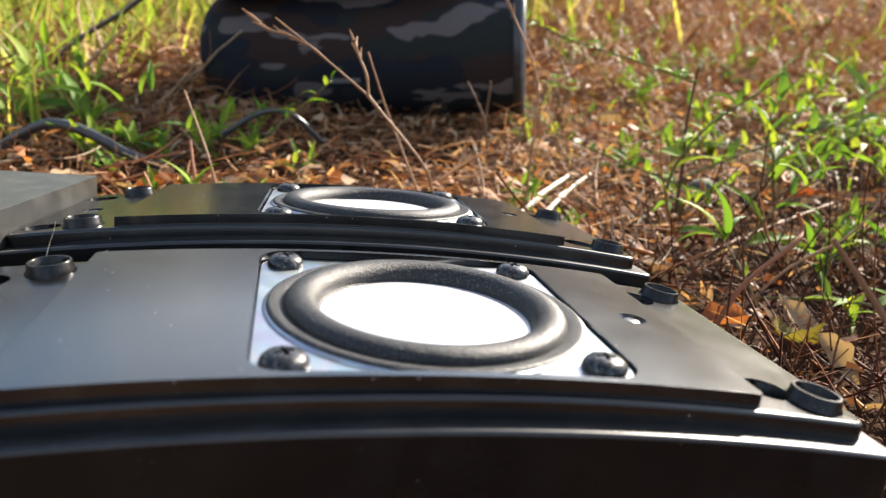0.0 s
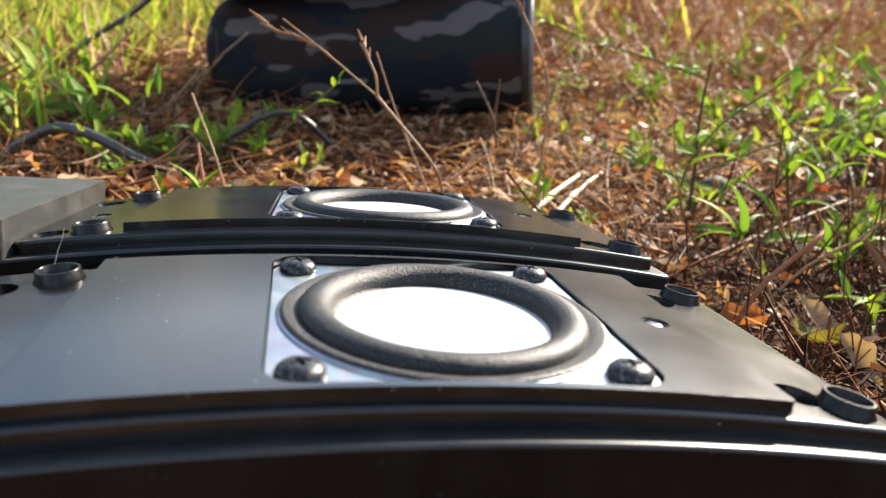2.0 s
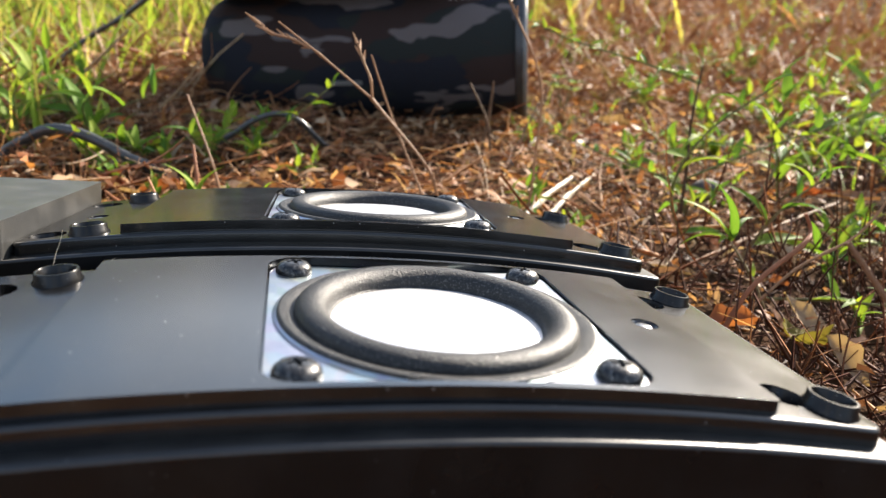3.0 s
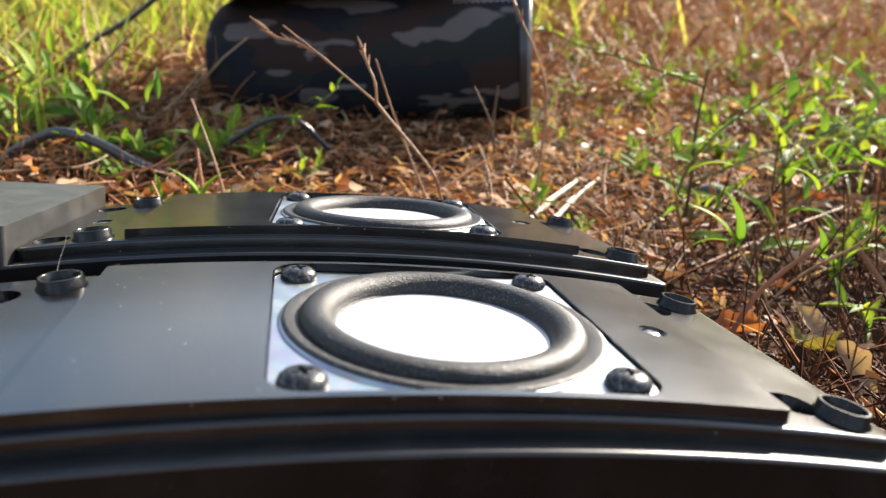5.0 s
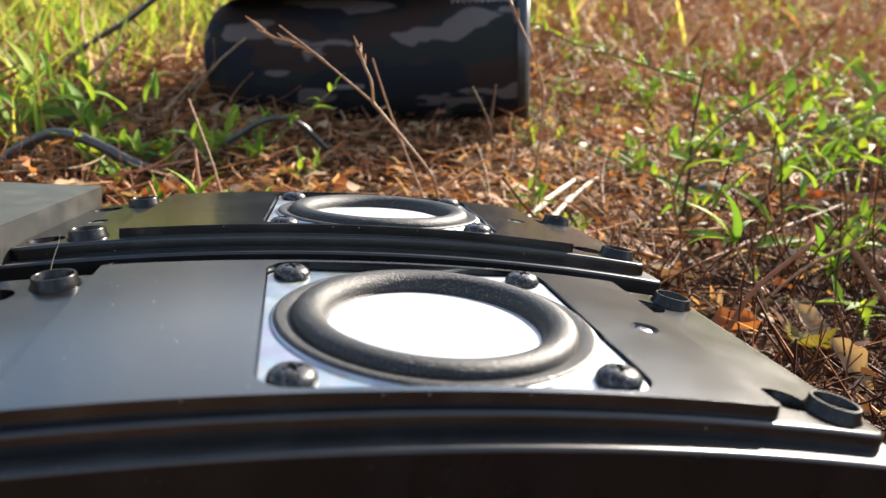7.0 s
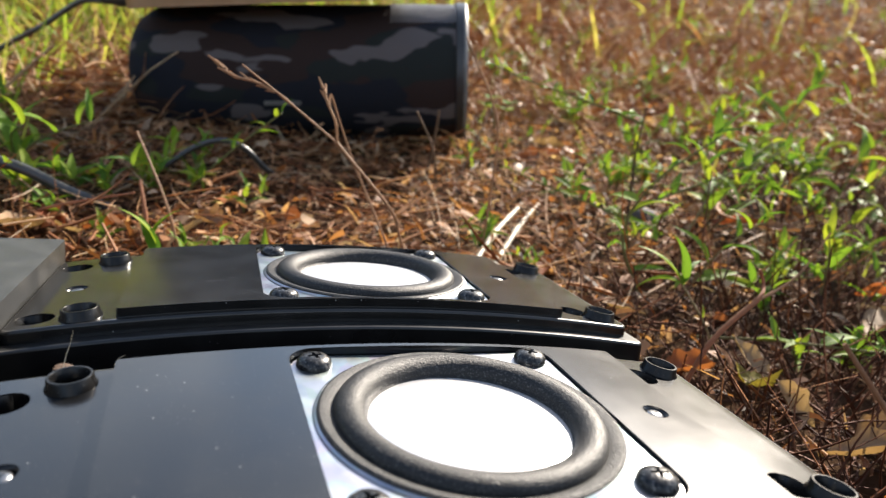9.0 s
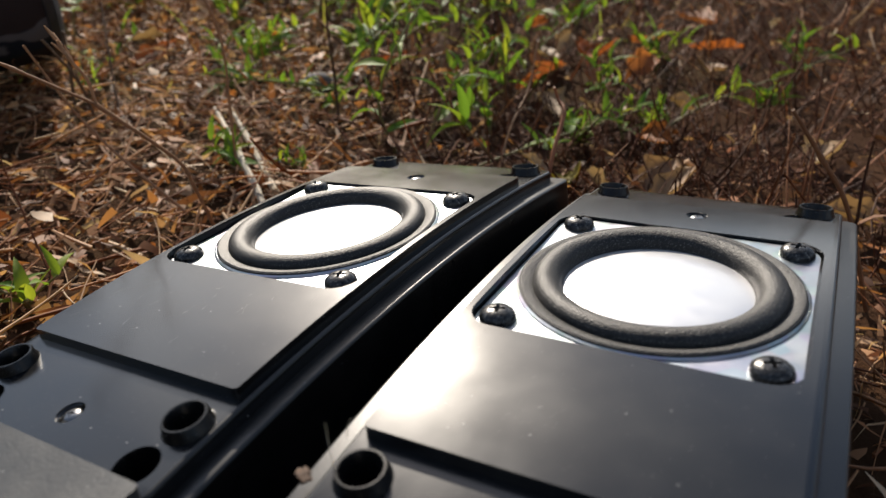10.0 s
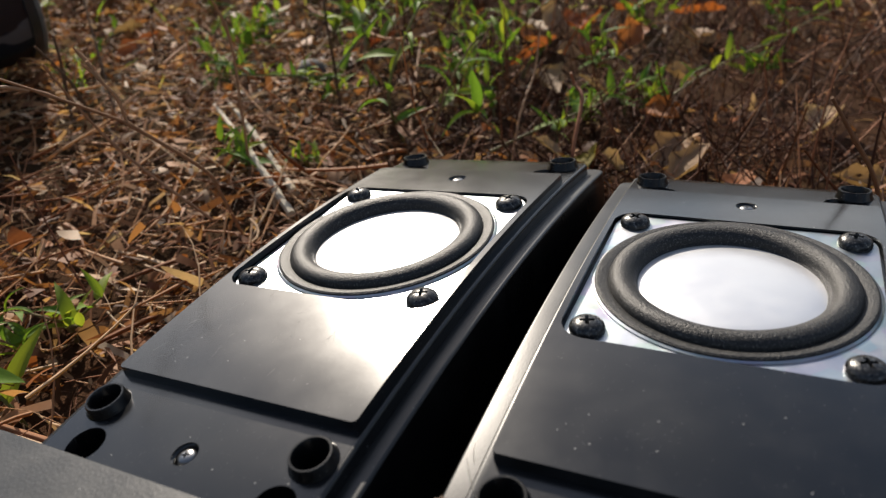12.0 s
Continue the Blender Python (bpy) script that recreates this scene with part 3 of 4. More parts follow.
def cable(name, pts, r, label):
    ob = new(name, mesh_of(tube(smooth_line(pts, 10), r, n=10), name, cable_black, 60))
    return tagged(ob, label, "cable")


cable("cable", [(-0.1964, 0.6100, 0.0951), (-0.2131, 0.6124, 0.0924), (-0.2423, 0.6195, 0.0729), (-0.2737, 0.6224, 0.0544), (-0.2981, 0.6232, 0.0361), (-0.3096, 0.6238, 0.0179), (-0.3163, 0.6211, 0.0018), (-0.3323, 0.6242, 0.0136), (-0.3809, 0.6662, 0.0165), (-0.4498, 0.6878, 0.0193)], 0.0021, "thin black charging cable hanging from the tablet")
cable("cable", [(-0.3181, 0.4178, 0.0123), (-0.2784, 0.4123, 0.0029), (-0.2458, 0.4066, 0.0019), (-0.2276, 0.4061, 0.0138), (-0.2101, 0.4056, 0.0232), (-0.2011, 0.4054, 0.0251), (-0.1910, 0.4053, 0.0237), (-0.1787, 0.4052, 0.0190), (-0.1634, 0.4052, 0.0106), (-0.1476, 0.4061, 0.0037), (-0.1374, 0.4092, -0.0042), (-0.1242, 0.4153, -0.0112)], 0.0030, "black speaker cable looping over the grass")
cable("cable", [(-0.2913, 0.3092, 0.0120), (-0.2370, 0.3030, 0.0188), (-0.1973, 0.3024, 0.0193), (-0.1725, 0.2970, 0.0117), (-0.1527, 0.2917, 0.0040), (-0.1328, 0.2875, -0.0037)], 0.0019, "black speaker cable running towards the loudspeakers")
cable("cable", [(-0.2410, 0.3943, -0.0044), (-0.2351, 0.3982, 0.0036), (-0.2287, 0.4020, 0.0127)], 0.0019, "short upright bend of grey cable in the grass")
cable("cable", [(-0.1533, 0.4465, -0.0019), (-0.1254, 0.4613, 0.0108), (-0.1066, 0.4659, 0.0230), (-0.0909, 0.4655, 0.0279), (-0.0779, 0.4654, 0.0239), (-0.0666, 0.4717, 0.0109), (-0.0582, 0.4790, 0.0010)], 0.0018, "black cable arching over the shaded ground")

# ---- plants and litter ----
rng = np.random.default_rng(11)


def leaf_mesh(name, material, wide, droop, fold, tip=0.6):
    """A lance-shaped leaf of length 1 along +x, folded along its midrib."""
    bm = bmesh.new()
    n, rows = 9, []
    for i in range(n + 1):
        t = i / n
        w = wide * (math.sin(math.pi * min(1, t ** tip * 0.98 + 0.02)) ** 0.85) + (0.012 if t < 0.1 else 0.0)
        z = droop * (t - t * t * 1.5)
        row = []
        for s in (-1, -0.5, 0, 0.5, 1):
            row.append(bm.verts.new((t - 0.05 * abs(s) * w, s * w, z + fold * abs(s) * w + 0.02 * wide * math.sin(9 * t + 2 * s))))
        rows.append(row)
    for a, b in zip(rows, rows[1:]):
        for j in range(4):
            bm.faces.new((a[j], b[j], b[j + 1], a[j + 1]))
    return mesh_of(bm, name, material, 60)


LEAVES = [leaf_mesh("leaf", weed_green, w, d, f) for w, d, f in ((0.10, 0.35, 0.5), (0.13, 0.15, 0.35), (0.085, 0.55, 0.6), (0.145, 0.30, 0.25))]
ROUND_LEAVES = [leaf_mesh("leaf", weed_green, w, d, f, 0.9) for w, d, f in ((0.36, 0.2, 0.2), (0.30, 0.1, 0.3))]


def put_leaf(parent, where, azimuth, pitch, size, roll=0.0, meshes=LEAVES):
    me = meshes[int(rng.integers(len(meshes)))]
    m = Matrix.Translation(where) @ Euler((radians(roll), radians(-pitch), radians(azimuth)), "XYZ").to_matrix().to_4x4() @ Matrix.Scale(size * 1.08, 4)
    return part("leaf", me, None, parent, at=m)


def shoot(parent, pts, r, leaf, count, start=0.15, bend=25, stem=None, meshes=LEAVES):
    """A stem along pts with leaves set round it in turn."""
    line = smooth_line(pts, 5)
    part("stem", tube(line, r, r * 0.45, 6), stem or stem_green, parent)
    turn = rng.uniform(0, 360)
    for i in range(count):
        f = start + (1 - start) * (i + 0.5) / count
        k = f * (len(line) - 1)
        q = line[int(k)].lerp(line[min(int(k) + 1, len(line) - 1)], k - int(k))
        turn += 137.5 + rng.uniform(-25, 25)
        put_leaf(parent, q, turn, bend + rng.uniform(-25, 40), leaf * rng.uniform(0.7, 1.2) * (1.1 - 0.4 * f), rng.uniform(-35, 35), meshes)
    put_leaf(parent, line[-1], turn + 60, 60, leaf * 0.7, 0, meshes)


def weed(x, y, tall, leaf, count, stems=2, spread=1.0, label="green weed with narrow lance-shaped leaves in the dry grass", stem=None, meshes=LEAVES, sink=0.0):
    m = Matrix.Translation((x, y, ground_z(x, y) + 0.0005 - sink))
    wd = thing("weed", m, label, "weed", "weeds in the dry grass")
    for _ in range(stems):
        az, lean = rng.uniform(0, 2 * math.pi), spread * rng.uniform(0.4, 1.2)
        pts = []
        for i in range(5):
            f = i / 4
            out = lean * tall * f ** 1.4
            pts.append((out * math.cos(az + 0.4 * f) + rng.uniform(-1, 1) * 0.03 * tall, out * math.sin(az + 0.4 * f) + rng.uniform(-1, 1) * 0.03 * tall, tall * f * (1 - 0.25 * lean * f)))
        pts[0] = (0, 0, -0.004)
        shoot(wd, pts, 0.0006 + tall * 0.006, leaf, count, stem=stem, meshes=meshes)
    return wd


def sprig(points, r, leaf, count, label, stem=None, start=0.1, bend=20):
    x, y = points[0][:2]
    o = Vector((x, y, ground_z(x, y)))
    wd = thing("weed", Matrix.Translation(o), label, "weed", "weeds in the dry grass")
    shoot(wd, [Vector(p) - o for p in points], r, leaf, count, start, bend, stem)
    return wd, o


# the tall dark-stemmed weed with its arching leafy branch
tall_weed, base = sprig([(0.1486, 0.3947, -0.0133), (0.1475, 0.3939, 0.0207), (0.1454, 0.3934, 0.0467), (0.1463, 0.3927, 0.0767)], 0.0011, 0.011, 3, "tall dark-stemmed weed with an arching branch of small leaves", stem_dark, 0.3)
shoot(tall_weed, [Vector(p) - base for p in ((0.1450, 0.3930, 0.0677), (0.1257, 0.3983, 0.0734), (0.1020, 0.4057, 0.0795), (0.0772, 0.4122, 0.0856), (0.0564, 0.4175, 0.0938))], 0.0007, 0.0105, 22, 0.05, 15)
shoot(tall_weed, [Vector(p) - base for p in ((0.1476, 0.3941, 0.0147), (0.1771, 0.3943, 0.0291), (0.2086, 0.3967, 0.0415), (0.2422, 0.4000, 0.0559))], 0.0008, 0.017, 9, 0.15, 30)
shoot(tall_weed, [Vector(p) - base for p in ((0.1477, 0.3942, 0.0107), (0.1239, 0.4006, 0.0183), (0.0981, 0.4070, 0.0259), (0.0763, 0.4133, 0.0335))], 0.0007, 0.010, 8, 0.2, 30)
# the low broad-leaved weed by the near loudspeaker's end
low, base = sprig([(0.1480, 0.2760, -0.0165), (0.1400, 0.2800, 0.0010), (0.1300, 0.2870, 0.0160)], 0.0009, 0.010, 1, "low weed with broad fresh green leaves on dry litter")
for az, pitch, size in ((168, 44, 0.025), (201, 73, 0.026), (155, -5, 0.020), (40, 35, 0.018), (230, 20, 0.015)):
    put_leaf(low, Vector((0.1300, 0.2870, 0.0160)) - base, az, pitch, size)
shoot(low, [Vector(p) - base for p in ((0.1432, 0.2875, -0.0101), (0.1693, 0.2683, -0.0015), (0.1986, 0.2534, 0.0020), (0.2330, 0.2425, 0.0036))], 0.0008, 0.018, 9, 0.2, 35)
sprig([(0.2350, 0.2400, -0.0170), (0.2850, 0.2240, -0.0050), (0.3570, 0.2030, -0.0020), (0.4500, 0.1780, 0.0000)], 0.0009, 0.020, 11, "long green runner with paired leaves over dark litter")
# sprawling leafy weeds beyond
for pts, leaf, count in (
    (((0.1388, 0.3412, -0.0148), (0.1190, 0.3325, 0.0211), (0.1250, 0.3225, 0.0523), (0.1522, 0.3184, 0.0777)), 0.019, 9),
    (((0.1564, 0.3338, -0.0145), (0.1656, 0.3258, 0.0138), (0.1769, 0.3190, 0.0320), (0.1806, 0.3126, 0.0381)), 0.018, 7),
    (((0.3100, 0.5117, -0.0086), (0.3247, 0.5313, 0.0274), (0.3445, 0.5509, 0.0574), (0.3713, 0.5685, 0.0826)), 0.036, 5),
    (((0.2214, 0.4295, -0.0068), (0.2128, 0.4249, 0.0222), (0.2043, 0.4215, 0.0421), (0.2069, 0.4190, 0.0592)), 0.022, 7),
    (((0.2214, 0.4295, -0.0068), (0.2324, 0.4143, 0.0176), (0.2448, 0.4036, 0.0279), (0.2563, 0.3880, 0.0282)), 0.022, 7),
    (((0.1982, 0.4154, -0.0059), (0.2227, 0.4298, 0.0273), (0.2523, 0.4392, 0.0475), (0.2919, 0.4484, 0.0700), (0.3115, 0.4478, 0.0802)), 0.019, 9),
    (((0.2408, 0.3375, -0.0094), (0.2352, 0.3319, 0.0126), (0.2268, 0.3266, 0.0286)), 0.020, 5),
    (((0.3072, 0.4086, -0.0094), (0.3114, 0.4077, 0.0287), (0.3238, 0.4070, 0.0539), (0.3351, 0.4012, 0.0741)), 0.020, 8),
    (((0.3385, 0.4699, -0.0037), (0.3426, 0.4638, 0.0334), (0.3567, 0.4578, 0.0637), (0.3806, 0.4465, 0.0942)), 0.026, 8),
    (((0.2812, 0.5531, 0.0015), (0.2852, 0.5421, 0.0317), (0.2992, 0.5309, 0.0621)), 0.022, 7),
    (((-0.1141, 0.4625, -0.0056), (-0.0893, 0.4612, 0.0188), (-0.0715, 0.4548, 0.0351), (-0.0541, 0.4480, 0.0504)), 0.013, 7),
):
    sprig(pts, 0.0009, leaf * 1.25, count, "sprawling green weed with lance-shaped leaves")
# seedling clover-like plant beyond the portable speaker's ring
clover = thing("clover", Matrix.Translation((0.127, 0.659, ground_z(0.127, 0.659))), "small bright yellow-green clover in the litter", "clover")
for k in range(5):
    px, py = rng.uniform(-0.014, 0.014, 2)
    top = Vector((px, py, rng.uniform(0.02, 0.034)))
    part("stem", tube(smooth_line([(0, 0, -0.003), (px * 0.5, py * 0.5, top.z * 0.7), top], 4), 0.0006, 0.0004, 5), stem_green, clover)
    for a in (0, 120, 240):
        put_leaf(clover, top, a + 40 * k, 15, 0.010, 0, ROUND_LEAVES)
# near patches of weeds, some of them at known spots and the rest strewn about
for x, y, tall, leaf, count, stems in (
    (-0.129, 0.443, 0.030, 0.022, 4, 3), (-0.110, 0.456, 0.026, 0.020, 3, 3), (-0.207, 0.458, 0.050, 0.030, 4, 3), (-0.248, 0.446, 0.055, 0.032, 4, 3),
    (-0.164, 0.434, 0.020, 0.020, 4, 3), (-0.249, 0.458, 0.060, 0.030, 5, 3), (-0.075, 0.420, 0.014, 0.016, 3, 2), (-0.062, 0.337, 0.020, 0.016, 4, 3),
    (-0.095, 0.312, 0.022, 0.030, 2, 2), (0.060, 0.377, 0.020, 0.018, 4, 3), (0.084, 0.361, 0.012, 0.014, 3, 2), (0.204, 0.268, 0.016, 0.016, 6, 4),
    (0.253, 0.245, 0.018, 0.015, 6, 4), (0.294, 0.296, 0.030, 0.022, 5, 3), (0.141, 0.483, 0.022, 0.018, 5, 4), (0.186, 0.514, 0.030, 0.020, 5, 4),
    (0.250, 0.492, 0.034, 0.022, 5, 4), (0.072, 0.536, 0.020, 0.014, 4, 2), (0.106, 0.577, 0.030, 0.013, 5, 2), (0.404, 0.304, 0.030, 0.024, 5, 3),
    (0.446, 0.407, 0.040, 0.028, 5, 3), (0.381, 0.562, 0.040, 0.026, 5, 4), (0.481, 0.221, 0.026, 0.022, 5, 3), (0.529, 0.529, 0.045, 0.028, 5, 3),
    (0.314, 0.656, 0.040, 0.024, 5, 3), (0.435, 0.716, 0.050, 0.030, 5, 3), (0.216, 0.719, 0.035, 0.024, 5, 3), (0.342, 0.212, 0.016, 0.018, 5, 3),
):
    weed(x, y, tall, leaf, count, stems)
for x, y, tall, leaf in ((0.193, 0.314, 0.020, 0.024), (0.183, 0.269, 0.014, 0.014), (0.234, 0.251, 0.016, 0.015), (0.347, 0.383, 0.040, 0.026), (0.372, 0.470, 0.036, 0.026), (0.211, 0.348, 0.024, 0.018), (0.268, 0.337, 0.022, 0.020)):
    weed(x, y, tall, leaf, 3, 2, 0.9, "low weed with a few upright lance-shaped leaves")
for x, y, tall, leaf in ((-0.123, 0.430, 0.016, 0.020), (-0.107, 0.439, 0.014, 0.018), (-0.092, 0.343, 0.012, 0.014), (-0.080, 0.334, 0.012, 0.014), (-0.147, 0.418, 0.014, 0.020), (-0.167, 0.389, 0.010, 0.016), (-0.187, 0.412, 0.014, 0.026), (-0.131, 0.359, 0.012, 0.014)):
    weed(x, y, tall, leaf, 3, 2, 0.5, "low weed with upright fresh green leaves")
for _ in range(6):
    x, y = rng.uniform(0.15, 0.40), rng.uniform(0.32, 0.58)
    weed(x, y, rng.uniform(0.018, 0.036), rng.uniform(0.014, 0.024), 5, 4, 1.2, "low bright green weed among dry litter")
for _ in range(20):
    x, y = rng.uniform(0.22, 0.85), rng.uniform(0.42, 1.05)
    weed(x, y, rng.uniform(0.025, 0.055), rng.uniform(0.020, 0.034), 4, 3, 1.2, "leafy green weed in thin dry grass")
for _ in range(34):
    x, y = rng.uniform(0.15, 1.1), rng.uniform(0.55, 1.6)
    weed(x, y, rng.uniform(0.03, 0.06), rng.uniform(0.018, 0.028), 4, 3, 1.3)
for _ in range(22):
    x, y = rng.uniform(-0.75, -0.2), rng.uniform(0.46, 1.1)
    if -0.24 < x and y < 0.72:
        continue
    weed(x, y, rng.uniform(0.03, 0.05), rng.uniform(0.014, 0.024), 5, 3)


def stalk(name, lines, material, label, category="dry stalk"):
    x, y = lines[0][0][0][:2]
    o = Vector((x, y, ground_z(x, y)))
    st = thing(name, Matrix.Translation(o), label, category)
    for k, (pts, r0, r1, knots) in enumerate(lines):
        part("stem" if k == 0 else "branch", tube(smooth_line([Vector(p) - o for p in pts], 6), r0, r1, 8, knots), material, st)
    return st, o


def husks(st, o, where, towards, n, size):
    """Small dry husks clustered along the end of a branch."""
    a, b = Vector(where) - o, Vector(towards) - o
    for i in range(n):
        q = a.lerp(b, i / max(1, n - 1))
        d = (b - a).normalized() + Vector(rng.uniform(-0.5, 0.5, 3))
        d.normalize()
        husk = tube([q, q + d * size * 0.5, q + d * size], size * 0.16, size * 0.05, 6, ((0.45, 0.5),))
        part("husk", husk, stalk_tan, st)


dry, dry_o = stalk("dry_stalk", [
    (((0.0154, 0.3327, -0.0083), (0.0079, 0.3312, 0.0176), (0.0021, 0.3300, 0.0321), (-0.0233, 0.3297, 0.0615)), 0.00075, 0.00068, ((0.5, 0.5), (0.98, 0.6))),
    (((-0.0233, 0.3297, 0.0615), (-0.0455, 0.3297, 0.0790), (-0.0631, 0.3286, 0.0923)), 0.00060, 0.00038, ((0.5, 0.6),)),
    (((-0.0500, 0.3297, 0.0817), (-0.0575, 0.3287, 0.0854), (-0.0670, 0.3278, 0.0877), (-0.0717, 0.3278, 0.0919)), 0.00068, 0.00052, ((0.6, 0.6),)),
    (((-0.0228, 0.3297, 0.0618), (-0.0238, 0.3295, 0.0703), (-0.0270, 0.3305, 0.0772), (-0.0294, 0.3304, 0.0842)), 0.00060, 0.00052, ((0.3, 0.7), (0.7, 0.7))),
    (((0.0053, 0.3367, 0.0055), (-0.0076, 0.3559, 0.0311), (-0.0167, 0.3628, 0.0509), (-0.0261, 0.3655, 0.0768)), 0.00068, 0.00045, ((0.5, 0.6),)),
], stalk_tan, "broken pale tan seed stalk leaning over the litter")
husks(dry, dry_o, (-0.0665, 0.3278, 0.0877), (-0.0721, 0.3278, 0.0917), 5, 0.006)
husks(dry, dry_o, (-0.0270, 0.3305, 0.0772), (-0.0297, 0.3303, 0.0847), 4, 0.005)
husks(dry, dry_o, (-0.0500, 0.3297, 0.0819), (-0.0610, 0.3287, 0.0868), 4, 0.004)
thin, thin_o = stalk("dry_stalk", [(((0.0582, 0.3754, -0.0103), (0.0590, 0.3725, 0.0258), (0.0578, 0.3696, 0.0669), (0.0405, 0.3691, 0.1027)), 0.0007, 0.0005, ((0.66, 0.8), (0.35, 0.5)))], stalk_tan, "thin upright reddish dry stem with a frayed tip")
husks(thin, thin_o, (0.0431, 0.3691, 0.0977), (0.0400, 0.3691, 0.1037), 4, 0.005)
for pts, r, mat, label in (
    (((0.0390, 0.3280, -0.0060), (0.0660, 0.3830, 0.0020), (0.0975, 0.4430, 0.0025)), 0.0020, stalk_pale, "bleached pale flat stem leaning out of the litter"),
    (((0.0540, 0.3400, -0.0060), (0.0830, 0.3970, 0.0005), (0.1060, 0.4410, 0.0015)), 0.0018, stalk_pale, "second bleached pale stem beside the first"),
    (((-0.0888, 0.3333, -0.0097), (-0.0935, 0.3372, 0.0070), (-0.1001, 0.3451, 0.0270), (-0.1154, 0.3648, 0.0536)), 0.0008, stalk_tan, "thin tan dry stem rising through green weeds"),
    (((-0.1946, 0.3874, -0.0037), (-0.1603, 0.3804, 0.0098), (-0.1198, 0.3713, 0.0213)), 0.0008, stalk_red, "slender reddish stem lying across the weeds"),
    (((-0.1128, 0.3636, -0.0084), (-0.1150, 0.3694, 0.0115), (-0.1190, 0.3794, 0.0254)), 0.0012, stalk_red, "short reddish dry stub behind the loudspeaker"),
    (((0.0471, 0.4846, 0.0023), (0.0426, 0.4841, 0.0262), (0.0303, 0.4838, 0.0501)), 0.0010, stem_dark, "reddish brown dry stub beside the shadow"),
    (((0.0414, 0.4949, 0.0041), (0.0448, 0.4943, 0.0291), (0.0464, 0.4938, 0.0502)), 0.0011, stem_dark, "upright reddish dry stub beside the shadow"),
    (((0.0610, 0.4843, 0.0024), (0.0791, 0.5144, 0.0293), (0.0974, 0.5446, 0.0522)), 0.0008, stem_dark, "long thin reddish dry stem"),
    (((0.0980, 0.2225, -0.0120), (0.1116, 0.2275, 0.0180), (0.1291, 0.2325, 0.0335), (0.1350, 0.2390, 0.0370), (0.1325, 0.2400, 0.0430)), 0.0010, stalk_red, "bent reddish tan twig beside the loudspeaker"),
    (((0.1318, 0.2691, -0.0120), (0.1544, 0.2766, 0.0082), (0.1801, 0.2821, 0.0225), (0.1957, 0.2876, 0.0426)), 0.0007, stalk_tan, "slender branching tan twig over the litter"),
    (((0.1243, 0.1022, -0.0121), (0.1069, 0.1150, 0.0316), (0.0933, 0.1245, 0.0523), (0.0871, 0.1287, 0.0609), (0.0806, 0.1328, 0.0694)), 0.0009, leaf_brown, "rolled reddish dead blade standing in the litter"),
    (((0.1257, 0.3279, -0.0140), (0.1780, 0.3620, -0.0060), (0.2200, 0.3880, 0.0000), (0.2530, 0.4080, 0.0040)), 0.0009, stalk_tan, "pale stalk holding up a dead leaf"),
):
    stalk("dry_stalk", [(pts, r, r * 0.6, ((0.5, 0.4),))], mat, label)


def dead_leaf_mesh(k, material, wide, curl):
    """A dry leaf of length 1, curled along and across, with an uneven edge."""
    bm = bmesh.new()
    n, rows = 12, []
    for i in range(n + 1):
        t = i / n
        w = wide * max(0.03, math.sin(math.pi * t ** 0.8)) * (1 + 0.18 * math.sin(17 * t + k * 2.1))
        row = []
        for j in range(7):
            s = j / 3 - 1
            a = s * curl
            y = w * (math.sin(a) / curl if curl else s)
            z = w * (1 - math.cos(a)) / max(0.3, curl) + 0.16 * (t - 0.5) ** 2 * (1 + 0.6 * s) + 0.05 * noise.noise(Vector((t * 4, s * 2, k * 3.7)))
            row.append(bm.verts.new((t - 0.5, y, z)))
        rows.append(row)
    for a, b in zip(rows, rows[1:]):
        for j in range(6):
            bm.faces.new((a[j], b[j], b[j + 1], a[j + 1]))
    return mesh_of(bm, "dead_leaf", material, 70)


DEAD = {mat.name: [dead_leaf_mesh(i + q * 5, mat, 0.26 + 0.05 * i, 0.7 + 0.35 * i) for i in range(3)] for q, mat in enumerate((leaf_orange, leaf_brown, leaf_olive))}


def dead_leaf(x, y, size, kind, label, tilt=18.0, lift=0.007):
    me = DEAD[kind][int(rng.integers(3))]
    ob = new("dead_leaf", me)
    ob.matrix_basis = pose(x, y, ground_z(x, y) + lift, rng.uniform(-tilt, tilt), rng.uniform(-tilt, tilt), rng.uniform(0, 360)) @ Matrix.Scale(size, 4)
    tagged(ob, label, "leaf", "dead leaves on the litter")


